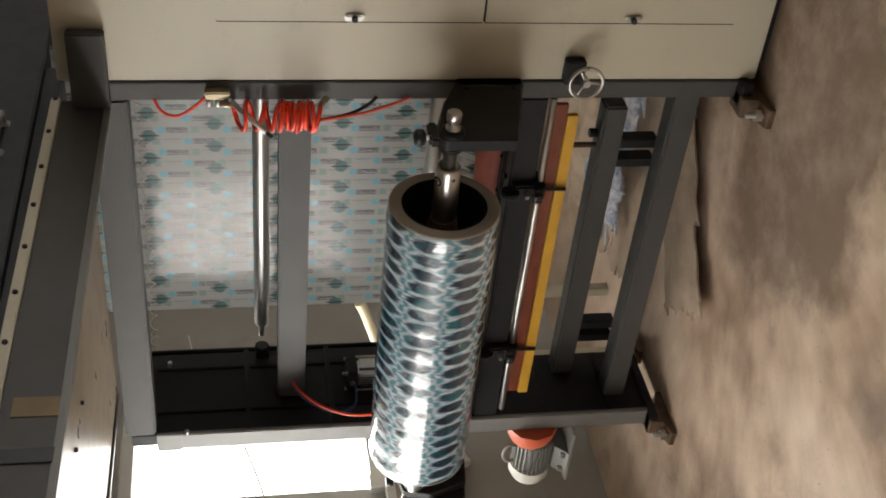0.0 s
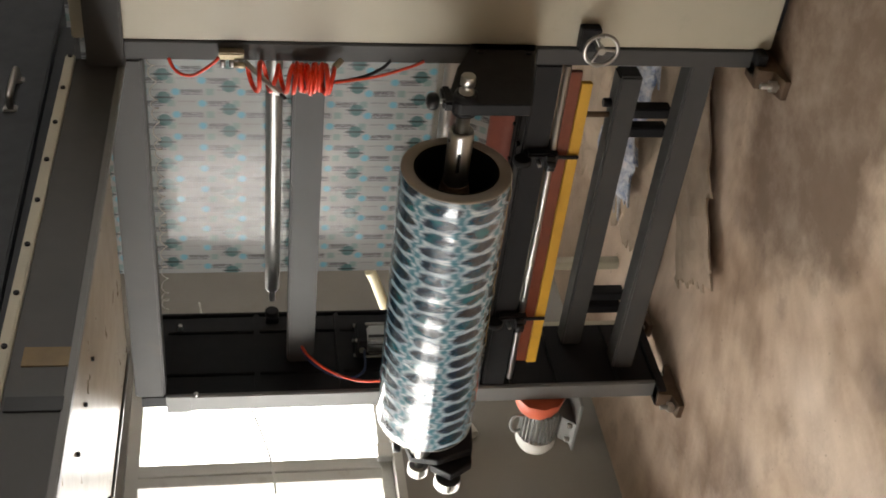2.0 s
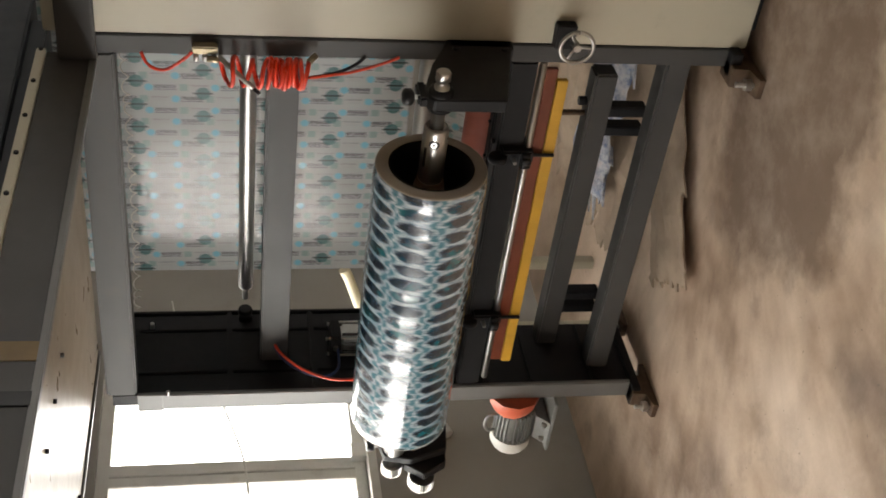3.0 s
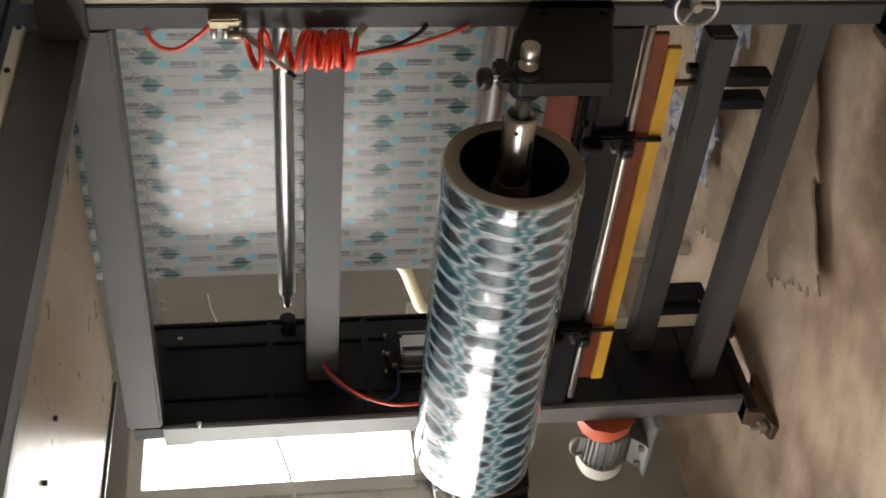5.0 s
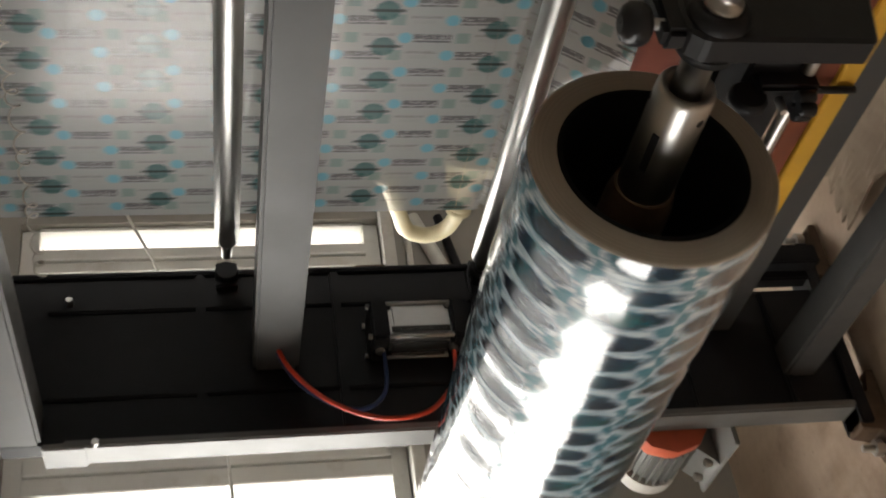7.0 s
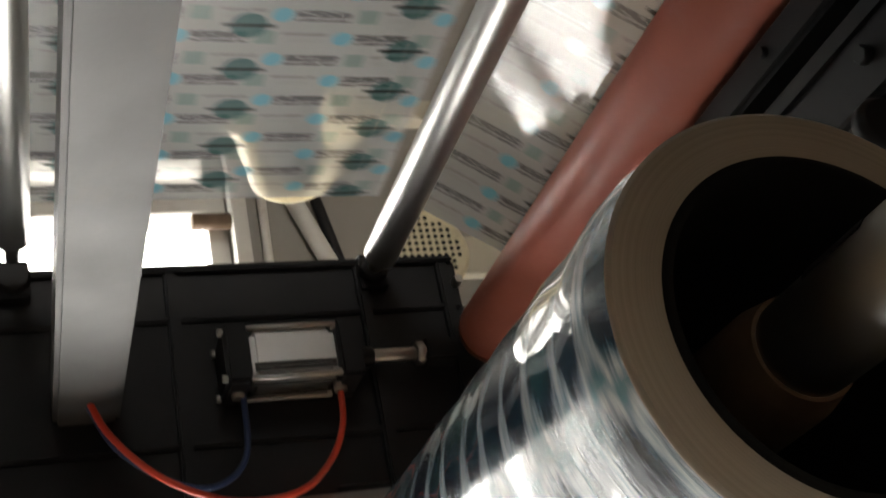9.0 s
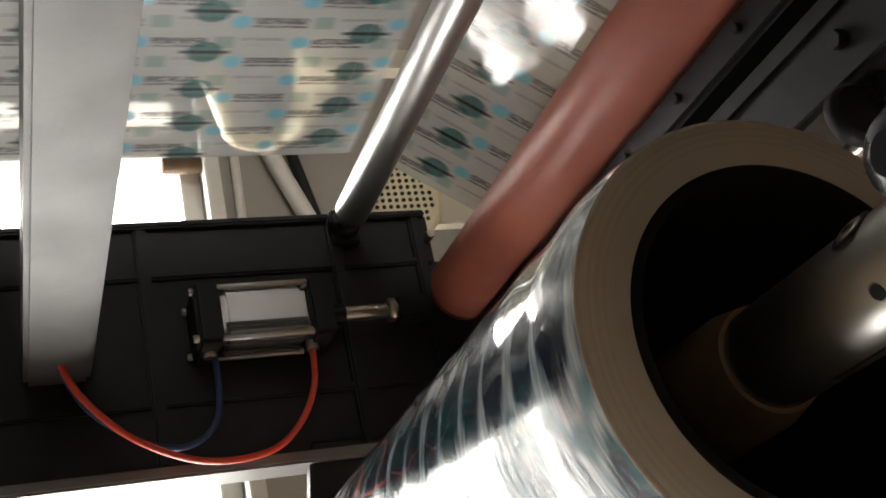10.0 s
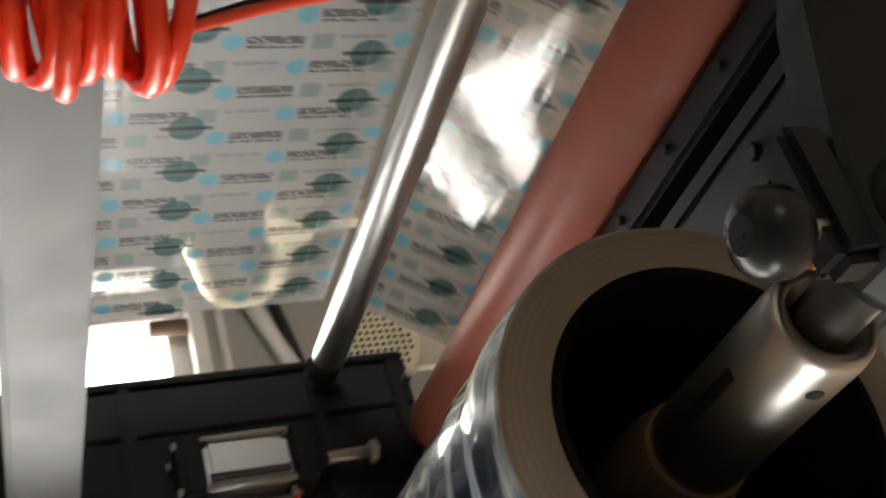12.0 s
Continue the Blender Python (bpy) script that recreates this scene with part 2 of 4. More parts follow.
def film_material(name, haze, shine, waves):
    """Clear film with print on it, slightly milky, shiny and wavy."""
    m, nt, b = material(name, (0.8, 0.82, 0.82), 0.08)
    sep = nt.nodes.new("ShaderNodeSeparateXYZ")
    tc = nt.nodes.new("ShaderNodeTexCoord")
    nt.links.new(tc.outputs["UV"], sep.inputs[0])
    u, v = sep.outputs[1], sep.outputs[0]
    seal, bar, mark, word, small, square = film_print(nt, u, v)
    col = mix(nt, calc(nt, "MULTIPLY", square, 0.55), (0.81, 0.88, 0.92), (0.22, 0.58, 0.52))
    col = mix(nt, calc(nt, "MULTIPLY", small, 0.6), col, (0.12, 0.10, 0.10))
    col = mix(nt, calc(nt, "MULTIPLY", word, 0.85), col, (0.05, 0.05, 0.06))
    col = mix(nt, calc(nt, "MULTIPLY", mark, 0.8), col, (0.03, 0.38, 0.56))
    col = mix(nt, calc(nt, "MULTIPLY", seal, 0.9), col, (0.012, 0.115, 0.12))
    col = mix(nt, calc(nt, "MULTIPLY", bar, 0.9), col, (0.015, 0.03, 0.03))
    ink = calc(nt, "MAXIMUM", calc(nt, "MAXIMUM", seal, bar), calc(nt, "MAXIMUM", calc(nt, "MULTIPLY", word, 0.8), calc(nt, "MAXIMUM", mark, calc(nt, "MULTIPLY", small, 0.5))))
    nt.links.new(col, b.inputs["Base Color"])
    b.inputs["IOR"].default_value = 1.6
    b.inputs["Coat Weight"].default_value = 0.25
    b.inputs["Coat Roughness"].default_value = 0.04
    wave = noise_tex(nt, coords(nt, (1, 1, 5)), 2.5, 3)
    bump(nt, b, wave, waves, 0.03)
    clear = nt.nodes.new("ShaderNodeBsdfTransparent")
    translucent = nt.nodes.new("ShaderNodeBsdfTranslucent")
    nt.links.new(col, translucent.inputs[0])
    body = nt.nodes.new("ShaderNodeMixShader")
    body.inputs[0].default_value = 0.45
    nt.links.new(b.outputs[0], body.inputs[1])
    nt.links.new(translucent.outputs[0], body.inputs[2])
    out = nt.nodes.new("ShaderNodeMixShader")
    solid = calc(nt, "MULTIPLY_ADD", ink, 0.46, 0.46)
    nt.links.new(solid, out.inputs[0])
    nt.links.new(clear.outputs[0], out.inputs[1])
    nt.links.new(body.outputs[0], out.inputs[2])
    gloss = nt.nodes.new("ShaderNodeBsdfGlossy")
    gloss.inputs["Roughness"].default_value = haze
    nt.links.new(b.inputs["Normal"].links[0].from_socket, gloss.inputs["Normal"])
    fres = node(nt, "ShaderNodeFresnel", IOR=1.5)
    skin = nt.nodes.new("ShaderNodeMixShader")
    nt.links.new(calc(nt, "MINIMUM", calc(nt, "MULTIPLY", fres.outputs[0], shine), 0.9), skin.inputs[0])
    nt.links.new(out.outputs[0], skin.inputs[1])
    nt.links.new(gloss.outputs[0], skin.inputs[2])
    nt.links.new(skin.outputs[0], nt.nodes["Material Output"].inputs[0])
    return m


FILM = film_material("wrinkled_printed_film", 0.34, 0.75, 0.16)
TAUT_FILM = film_material("taut_printed_film", 0.06, 1.5, 0.06)


def roll_material():
    """Many wound layers of printed film: dark blue-green prints that overlap, white gaps, a shiny skin."""
    m, nt, b = material("wound_printed_film", (0.6, 0.62, 0.62), 0.2)
    tc = nt.nodes.new("ShaderNodeTexCoord")
    sep = nt.nodes.new("ShaderNodeSeparateXYZ")
    nt.links.new(tc.outputs["UV"], sep.inputs[0])
    u, v = sep.outputs[1], sep.outputs[0]
    vec = nt.nodes.new("ShaderNodeCombineXYZ")
    nt.links.new(calc(nt, "MULTIPLY", u, 0.9), vec.inputs[0])
    nt.links.new(calc(nt, "MULTIPLY", v, 1.0), vec.inputs[1])
    warp = noise_tex(nt, vec.outputs[0], 14, 3)
    vw = calc(nt, "ADD", v, calc(nt, "MULTIPLY", calc(nt, "SUBTRACT", warp, 0.5), 0.02))
    uw = calc(nt, "ADD", u, calc(nt, "MULTIPLY", calc(nt, "SUBTRACT", warp, 0.5), 0.05))
    per = math.pi * 0.30 / 8
    col_no = calc(nt, "FLOOR", calc(nt, "DIVIDE", uw, per))
    par = calc(nt, "MULTIPLY", calc(nt, "FLOORED_MODULO", col_no, 2.0), 0.0235)
    uu = calc(nt, "SUBTRACT", calc(nt, "FLOORED_MODULO", uw, per), per / 2)
    vv = calc(nt, "SUBTRACT", calc(nt, "FLOORED_MODULO", calc(nt, "ADD", vw, par), 0.047), 0.0235)
    d = calc(nt, "ADD", calc(nt, "POWER", calc(nt, "ABSOLUTE", calc(nt, "DIVIDE", uu, 0.055)), 2.0), calc(nt, "POWER", calc(nt, "ABSOLUTE", calc(nt, "DIVIDE", vv, 0.0210)), 2.0))
    fibre_vec = nt.nodes.new("ShaderNodeCombineXYZ")
    nt.links.new(calc(nt, "MULTIPLY", u, 0.14), fibre_vec.inputs[0])
    nt.links.new(v, fibre_vec.inputs[1])
    fibre = noise_tex(nt, fibre_vec.outputs[0], 160, 5, 0.7)
    d = calc(nt, "ADD", d, calc(nt, "MULTIPLY", calc(nt, "SUBTRACT", fibre, 0.5), 1.5))
    blob = ramp(nt, d, [(0.55, (1, 1, 1)), (1.0, (0, 0, 0))])
    tone = ramp(nt, noise_tex(nt, vec.outputs[0], 17, 3), [(0.35, (0.007, 0.014, 0.034)), (0.52, (0.012, 0.040, 0.070)), (0.68, (0.015, 0.12, 0.135))])
    pale = ramp(nt, fibre, [(0.35, (0.16, 0.25, 0.31)), (0.62, (0.52, 0.58, 0.61))])
    spot_v = calc(nt, "SUBTRACT", calc(nt, "FLOORED_MODULO", calc(nt, "ADD", vw, calc(nt, "ADD", par, 0.0235)), 0.047), 0.0235)
    spot_u = calc(nt, "SUBTRACT", calc(nt, "FLOORED_MODULO", calc(nt, "ADD", uw, per * 0.5), per), per / 2)
    sd = calc(nt, "ADD", calc(nt, "POWER", calc(nt, "DIVIDE", spot_u, 0.022), 2.0), calc(nt, "POWER", calc(nt, "DIVIDE", spot_v, 0.0150), 2.0))
    spot = ramp(nt, calc(nt, "ADD", sd, calc(nt, "MULTIPLY", calc(nt, "SUBTRACT", fibre, 0.5), 1.2)), [(0.5, (1, 1, 1)), (0.95, (0, 0, 0))])
    col = mix(nt, blob, pale, tone)
    col = mix(nt, calc(nt, "MULTIPLY", spot, 0.8), col, (0.012, 0.13, 0.17))
    nt.links.new(col, b.inputs["Base Color"])
    b.inputs["Coat Weight"].default_value = 1.0
    b.inputs["Coat IOR"].default_value = 1.6
    b.inputs["Coat Roughness"].default_value = 0.06
    bump(nt, b, fibre, 0.28, 0.003)
    return m


ROLL_FILM = roll_material()


def bundle_material():
    m, nt, b = material("crumpled_clear_film", (0.6, 0.62, 0.68), 0.2)
    v = coords(nt)
    col = ramp(nt, noise_tex(nt, v, 22, 6, 0.7), [(0.35, (0.2, 0.25, 0.42)), (0.5, (0.55, 0.57, 0.64)), (0.64, (0.75, 0.74, 0.76)), (0.75, (0.5, 0.16, 0.16))])
    nt.links.new(col, b.inputs["Base Color"])
    bump(nt, b, noise_tex(nt, v, 30, 4), 0.9, 0.02)
    return m


BUNDLE = bundle_material()


# ---- building helpers ----
def part(name, bm, mat, parent=None, label=""):
    """One mesh object from a bmesh, under a thing or a part, or on its own."""
    me = bpy.data.meshes.new(name)
    bmesh.ops.recalc_face_normals(bm, faces=bm.faces)
    bm.to_mesh(me)
    bm.free()
    me.materials.append(mat)
    ob = new(name, me)
    ob.parent = parent
    return tagged(ob, label)


def thing(name, label, category, group="", at=(0, 0, 0)):
    ob = new(name)
    ob.empty_display_size = 0.05
    ob.location = at
    return tagged(ob, label, category, group)


def add_box(bm, x0, x1, y0, y1, z0, z1, bevel=0.003):
    vs = bmesh.ops.create_cube(bm, size=1)["verts"]
    for v in vs:
        v.co = Vector(((x0 + x1) / 2 + v.co.x * (x1 - x0), (y0 + y1) / 2 + v.co.y * (y1 - y0), (z0 + z1) / 2 + v.co.z * (z1 - z0)))
    if bevel:
        edges = list({e for v in vs for e in v.link_edges})
        bmesh.ops.bevel(bm, geom=edges, offset=bevel, segments=2, affect="EDGES")
    return bm


def box(*lims, bevel=0.003):
    return add_box(bmesh.new(), *lims, bevel=bevel)


def turned(bm, p0, p1, profile, seg=32, cap=True):
    """A turned body from p0 to p1; profile: pairs of (share of the way, radius)."""
    p0, p1 = Vector(p0), Vector(p1)
    way = (p1 - p0)
    q = way.to_track_quat("Z", "Y").to_matrix()
    rings = []
    for s, r in profile:
        rings.append([bm.verts.new(p0 + way * s + q @ Vector((r * math.cos(2 * math.pi * i / seg), r * math.sin(2 * math.pi * i / seg), 0))) for i in range(seg)])
    for a, b in zip(rings, rings[1:]):
        for i in range(seg):
            f = bm.faces.new((a[i], a[(i + 1) % seg], b[(i + 1) % seg], b[i]))
            f.smooth = True
    if cap:
        bm.faces.new(rings[0])
        bm.faces.new(rings[-1][::-1])
    for ring in (rings[0], rings[-1]) if cap else ():
        for i in range(seg):
            e = bm.edges.get((ring[i], ring[(i + 1) % seg]))
            if e:
                e.smooth = False
    return bm


def rod(p0, p1, r, seg=24, edge=None):
    n = (Vector(p1) - Vector(p0)).length
    c = min(edge if edge is not None else r * 0.12, n * 0.3)
    return turned(bmesh.new(), p0, p1, [(0, r - c), (c / n, r), (1 - c / n, r), (1, r - c)], seg)


def add_rod(bm, p0, p1, r, seg=20):
    n = (Vector(p1) - Vector(p0)).length
    c = min(r * 0.15, n * 0.3)
    return turned(bm, p0, p1, [(0, r - c), (c / n, r), (1 - c / n, r), (1, r - c)], seg)


def smooth_path(points, steps=8):
    """Points on a smooth line through the given ones."""
    p = [Vector(q) for q in points]
    p = [2 * p[0] - p[1]] + p + [2 * p[-1] - p[-2]]
    out = []
    for a, b, c, d in zip(p, p[1:], p[2:], p[3:]):
        for k in range(steps):
            t = k / steps
            out.append(0.5 * (2 * b + (c - a) * t + (2 * a - 5 * b + 4 * c - d) * t * t + (3 * b - a - 3 * c + d) * t ** 3))
    out.append(p[-2])
    return out


def hose(points, r, seg=10, steps=8, smooth=True):
    """A round hose along a line of points."""
    bm = bmesh.new()
    line = smooth_path(points, steps) if smooth else [Vector(q) for q in points]
    up = Vector((0.31, 0.2, 0.93))
    rings = []
    for i, p in enumerate(line):
        t = (line[min(i + 1, len(line) - 1)] - line[max(i - 1, 0)]).normalized()
        u = (up - t * up.dot(t)).normalized()
        w = t.cross(u)
        up = u
        rings.append([bm.verts.new(p + r * (u * math.cos(2 * math.pi * k / seg) + w * math.sin(2 * math.pi * k / seg))) for k in range(seg)])
    for a, b in zip(rings, rings[1:]):
        for k in range(seg):
            bm.faces.new((a[k], a[(k + 1) % seg], b[(k + 1) % seg], b[k])).smooth = True
    bm.faces.new(rings[0])
    bm.faces.new(rings[-1][::-1])
    return bm


def hexagon(p0, p1, r):
    return turned(bmesh.new(), p0, p1, [(0, r * 0.9), (0.12, r), (0.88, r), (1, r * 0.9)], 6)


def prism(outline, axis, lo, hi, bevel=0.002):
    """A flat outline (two coordinates each) drawn out along an axis from lo to hi."""
    bm = bmesh.new()
    def place(a, b, c):
        return {"x": (c, a, b), "y": (a, c, b), "z": (a, b, c)}[axis]
    low = [bm.verts.new(place(a, b, lo)) for a, b in outline]
    high = [bm.verts.new(place(a, b, hi)) for a, b in outline]
    n = len(outline)
    bm.faces.new(low)
    bm.faces.new(high[::-1])
    for i in range(n):
        bm.faces.new((low[i], low[(i + 1) % n], high[(i + 1) % n], high[i]))
    if bevel:
        bmesh.ops.bevel(bm, geom=list(bm.edges), offset=bevel, segments=1, affect="EDGES")
    return bm


# ---- the room ----
WALL_X = -2.06
tagged(part("floor", box(-2.3, 6.0, -6.0, 5.0, -0.2, 0.0, bevel=0), FLOOR), "stained brown concrete workshop floor", kind="structure")
tagged(part("ceiling", box(-2.3, 6.0, -6.0, 5.0, 3.8, 3.95, bevel=0), CEILING), "pale workshop ceiling", kind="structure")
tagged(part("wall_north", box(-2.3, 6.0, 5.0, 5.2, 0, 3.8, bevel=0), WALL), "plain grey workshop wall behind the machine", kind="structure")
tagged(part("wall_south", box(-2.3, 6.0, -6.2, -6.0, 0, 3.8, bevel=0), WALL), "plain grey workshop wall", kind="structure")
# east wall; its opening is invented to let fill light in
bm = bmesh.new()
for y0, y1, z0, z1 in ((-6.0, 5.0, 0, 1.0), (-6.0, 5.0, 2.6, 3.8), (-6.0, 1.0, 1.0, 2.6), (4.4, 5.0, 1.0, 2.6)):
    add_box(bm, 6.0, 6.2, y0, y1, z0, z1, bevel=0)
tagged(part("wall_east", bm, WALL), "plain grey workshop wall with an added, unseen window opening", kind="structure")
# glowing sheet outside the invented east opening, never in view
tagged(part("backdrop", box(7.2, 7.25, -2, 7, -0.5, 5.0, bevel=0), DAYLIGHT), "bright hazy daylight outside the windows", kind="structure")

# side wall with two window openings, the far one added out of view
bm = bmesh.new()
OPENINGS = [(-5.2, -2.9, 0.90, 2.4), (-1.95, 1.14, 0.90, 1.945)]
add_box(bm, WALL_X - 0.22, WALL_X, -6.0, 5.0, 0, 0.90, bevel=0)
for y0, y1 in ((-6.0, -5.2), (-2.9, -1.95), (1.14, 5.0)):
    add_box(bm, WALL_X - 0.22, WALL_X, y0, y1, 0.90, 3.8, bevel=0)
for y0, y1, z0, z1 in OPENINGS:
    add_box(bm, WALL_X - 0.22, WALL_X, y0, y1, z1, 3.8, bevel=0)
tagged(part("wall_west", bm, WALL), "grey plastered side wall with window openings", kind="structure")

backdrop = part("backdrop", box(-3.3, -3.25, -8.0, 4.5, -0.5, 5.0, bevel=0), DAYLIGHT)
tagged(backdrop, "bright hazy daylight outside the windows", kind="structure")


def window(name, y0, y1, z0, z1, posts, label):
    """A window in the side wall: outer frame, posts, sill."""
    w = tagged(thing(name, label, "window"), kind="structure")
    x0, x1 = WALL_X - 0.10, WALL_X - 0.03
    part("window_frame", box(x0, x1, y0, y1, z1 - 0.05, z1), WHITE_FRAME, w)
    part("window_frame", box(x0, x1, y0, y1, z0, z0 + 0.045), WHITE_FRAME, w)
    for a, b in [(y0, y0 + 0.05), (y1 - 0.012, y1)] + posts:
        part("window_post", box(x0 - 0.01, x1 + 0.012, a, b, z0 + 0.045, z1 - 0.05), WHITE_FRAME, w)
    part("window_sill", box(WALL_X - 0.02, WALL_X + 0.05, y0 - 0.04, y1 + 0.04, z0 - 0.035, z0), WHITE_FRAME, w)
    return w


window("window_1", -1.95, 1.14, 0.90, 1.945, [(-0.83, -0.77), (0.285, 0.335), (0.342, 0.398), (0.975, 1.012), (1.022, 1.06)], "white framed window with old stained sashes, bright outside")
# unseen window, added to hold the far fill lamp
window("unseen_window", -5.2, -2.9, 0.90, 2.4, [(-4.08, -4.02)], "added white framed window out of view, bright outside")

# ---- winding machine: frame ----
machine = thing("winding_machine", "grey and black film winding machine frame on levelling feet", "machine")
part("side_column", box(0.0, 0.054, 0.0, 0.42, 0.055, 1.80), GREY, machine, "dark grey painted side column")
part("side_plate", box(-1.322, -1.272, 0.0, 0.30, 0.055, 0.70), BLACK, machine, "black side plate with cast ribs")
part("upper_side_plate", box(-1.322, -1.272, 0.004, 0.385, 0.694, 1.815), BLACK, machine, "black side plate with cast ribs")
part("front_flange", box(-1.328, -1.258, -0.012, 0.006, 0.06, 1.70, bevel=0.004), LIGHT_GREY, machine, "grey painted front edge of the side plate")
part("rear_flange", box(-1.326, -1.258, 0.378, 0.389, 0.70, 1.815), BLACK, machine)
part("corner_plate", box(-1.328, -1.250, -0.018, -0.004, 1.655, 1.735), LIGHT_GREY, machine)
for z in (0.72, 0.86, 1.16, 1.44):
    part("rib", box(-1.276, -1.260, 0.006, 0.380, z - 0.010, z + 0.010, bevel=0.004), BLACK, machine)
for y in (0.10, 0.30):
    part("rib", box(-1.2755, -1.263, y - 0.006, y + 0.006, 0.70, 1.74, bevel=0.003), BLACK, machine)
for z in (0.2, 0.42, 0.58):
    part("rib", box(-1.276, -1.260, 0.006, 0.29, z - 0.008, z + 0.008, bevel=0.004), BLACK, machine)
for y, z in ((0.318, 1.700), (-0.004, 1.639), (0.34, 0.70)):
    part("bolt", hexagon((-1.272, y, z), (-1.250, y, z), 0.008), STEEL, machine)


def beam(x0, x1, y0, y1, z0, z1, mat, label):
    return part("cross_beam", box(x0, x1, y0, y1, z0, z1, bevel=0.007), mat, machine, label)


beam(-1.272, 0.0, 0.0, 0.085, 1.737, 1.832, GREY, "grey square steel cross beam at the top")
beam(-1.272, 0.0, 0.143, 0.223, 1.249, 1.340, GREY, "grey square steel cross beam")
beam(-1.272, -0.155, 0.195, 0.265, 0.297, 0.368, GREY, "grey square steel cross beam")
beam(-1.272, 0.0, 0.072, 0.152, 0.137, 0.212, GREY, "grey square steel cross beam near the floor")
part("stub_axle", rod((-0.31, 0.23, 0.365), (-0.31, 0.23, 0.50), 0.009), RUSTY, machine)
for x in (-0.30, -0.37, -1.06, -1.12):
    part("black_bar", box(x - 0.018, x + 0.018, 0.215, 0.262, 0.172, 0.300, bevel=0.004), BLACK, machine)
part("bar_bolt", hexagon((-0.27, 0.235, 0.368), (-0.27, 0.235, 0.392), 0.016), BLACK, machine)


def foot(x, y):
    """A cast levelling foot with bolts."""
    f = part("levelling_foot", prism([(-0.10, 0.0), (0.10, 0.0), (0.10, 0.018), (0.045, 0.03), (0.04, 0.075), (-0.04, 0.075), (-0.045, 0.03), (-0.10, 0.018)], "x", x - 0.03, x + 0.03), RUSTY, machine, "greasy cast levelling foot")
    f.location.y = y
    for dx, dy in ((0, -0.075), (0, 0.075)):
        b = bmesh.new()
        add_rod(b, (x + dx, dy, 0.015), (x + dx, dy, 0.075), 0.008, 10)
        turned(b, (x + dx, dy, 0.03), (x + dx, dy, 0.048), [(0, 0.018), (1, 0.018)], 6)
        part("foot_bolt", b, STEEL, f)
    return f


for x in (0.0, -1.295):
    for y in (-0.02, 0.38):
        foot(x, y)
part("foot_bar", box(-1.335, -1.255, -0.05, 0.42, 0.045, 0.075), BLACK, machine)
part("foot_bar", box(-0.012, 0.062, -0.04, 0.42, 0.045, 0.075), BLACK, machine)

# ---- cream cabinet beside the frame ----
cabinet = thing("electric_cabinet", "cream painted steel cabinet with two flush doors, oil stains", "cabinet")
part("body", box(0.056, 0.95, 0.004, 0.62, 0.025, 1.905, bevel=0.004), CREAM, cabinet)
part("plinth", box(0.10, 0.93, 0.03, 0.60, 0.0, 0.03), BLACK, cabinet)
for z0, z1, zl in ((0.134, 0.8185, 0.423), (0.8255, 1.505, 1.160)):
    d = part("door", box(0.233, 0.90, -0.004, 0.006, z0, z1, bevel=0.0015), CREAM, cabinet)
    part("door_gap", box(0.228, 0.2322, 0.0015, 0.0036, z0, z1, bevel=0), BLACK, cabinet)
    part("latch", box(0.238, 0.256, -0.016, -0.003, zl - 0.024, zl + 0.024, bevel=0.004), STEEL, d, "small steel latch")
    part("latch_key", rod((0.247, -0.024, zl), (0.247, -0.004, zl), 0.008, 14), BLACK, d)
part("door_gap", box(0.233, 0.90, 0.0015, 0.0036, 0.8185, 0.8255, bevel=0), BLACK, cabinet)

# ---- drying tunnel that leaves the machine over the aisle ----
tunnel = thing("drying_tunnel", "long grey drying tunnel with cream underside and bolted flange", "machine")
part("side_sheet", box(-0.012, 0.0, -3.4, -0.002, 1.792, 1.900, bevel=0.002), GREY, tunnel, "grey side sheet with a black strap and yellow tape")
part("flange", box(-0.02, 0.012, -3.4, -0.002, 1.900, 1.924, bevel=0.003), CREAM, tunnel)
part("lower_edge", box(-0.016, 0.006, -3.4, -0.002, 1.776, 1.792, bevel=0.003), LIGHT_GREY, tunnel)
part("end_plate", box(0.002, 0.215, -0.045, -0.012, 1.776, 1.868, bevel=0.004), GREY, tunnel, "grey end plate across the cabinet")
part("underside", box(-1.05, -0.016, -3.4, -0.012, 1.842, 1.850, bevel=0.002), SHADED_CREAM, tunnel, "cream sheet underside with rivets, coloured darker for its shade")
part("far_side", box(-1.07, -1.05, -3.4, -0.012, 1.835, 1.905, bevel=0.002), LIGHT_GREY, tunnel)
part("roof", box(-1.05, -0.012, -3.4, -0.002, 1.892, 1.90, bevel=0.002), GREY, tunnel)
for i in range(22):
    y = -0.012 - 0.15 * i
    part("rivet", rod((0.010, y, 1.912), (0.017, y, 1.912), 0.006, 10), BLACK, tunnel)
    if y < -0.5:
        part("rivet", rod((-0.474, y, 1.834), (-0.474, y, 1.8425), 0.006, 10), BLACK, tunnel)
        part("rivet", rod((-1.01, y, 1.834), (-1.01, y, 1.8425), 0.006, 10), BLACK, tunnel)
part("strap", box(-0.013, 0.004, -1.218, -1.182, 1.784, 1.893, bevel=0.001), BLACK_PLASTIC, tunnel)
part("tape", box(-0.013, 0.0025, -1.104, -1.053, 1.788, 1.878, bevel=0.0005), OLD_TAPE, tunnel, "faded orange-yellow tape")

tunnel.matrix_world = Matrix.Translation((0, 0, 1.78)) @ Matrix.Rotation(radians(-0.9), 4, "X") @ Matrix.Translation((0, 0, -1.78))

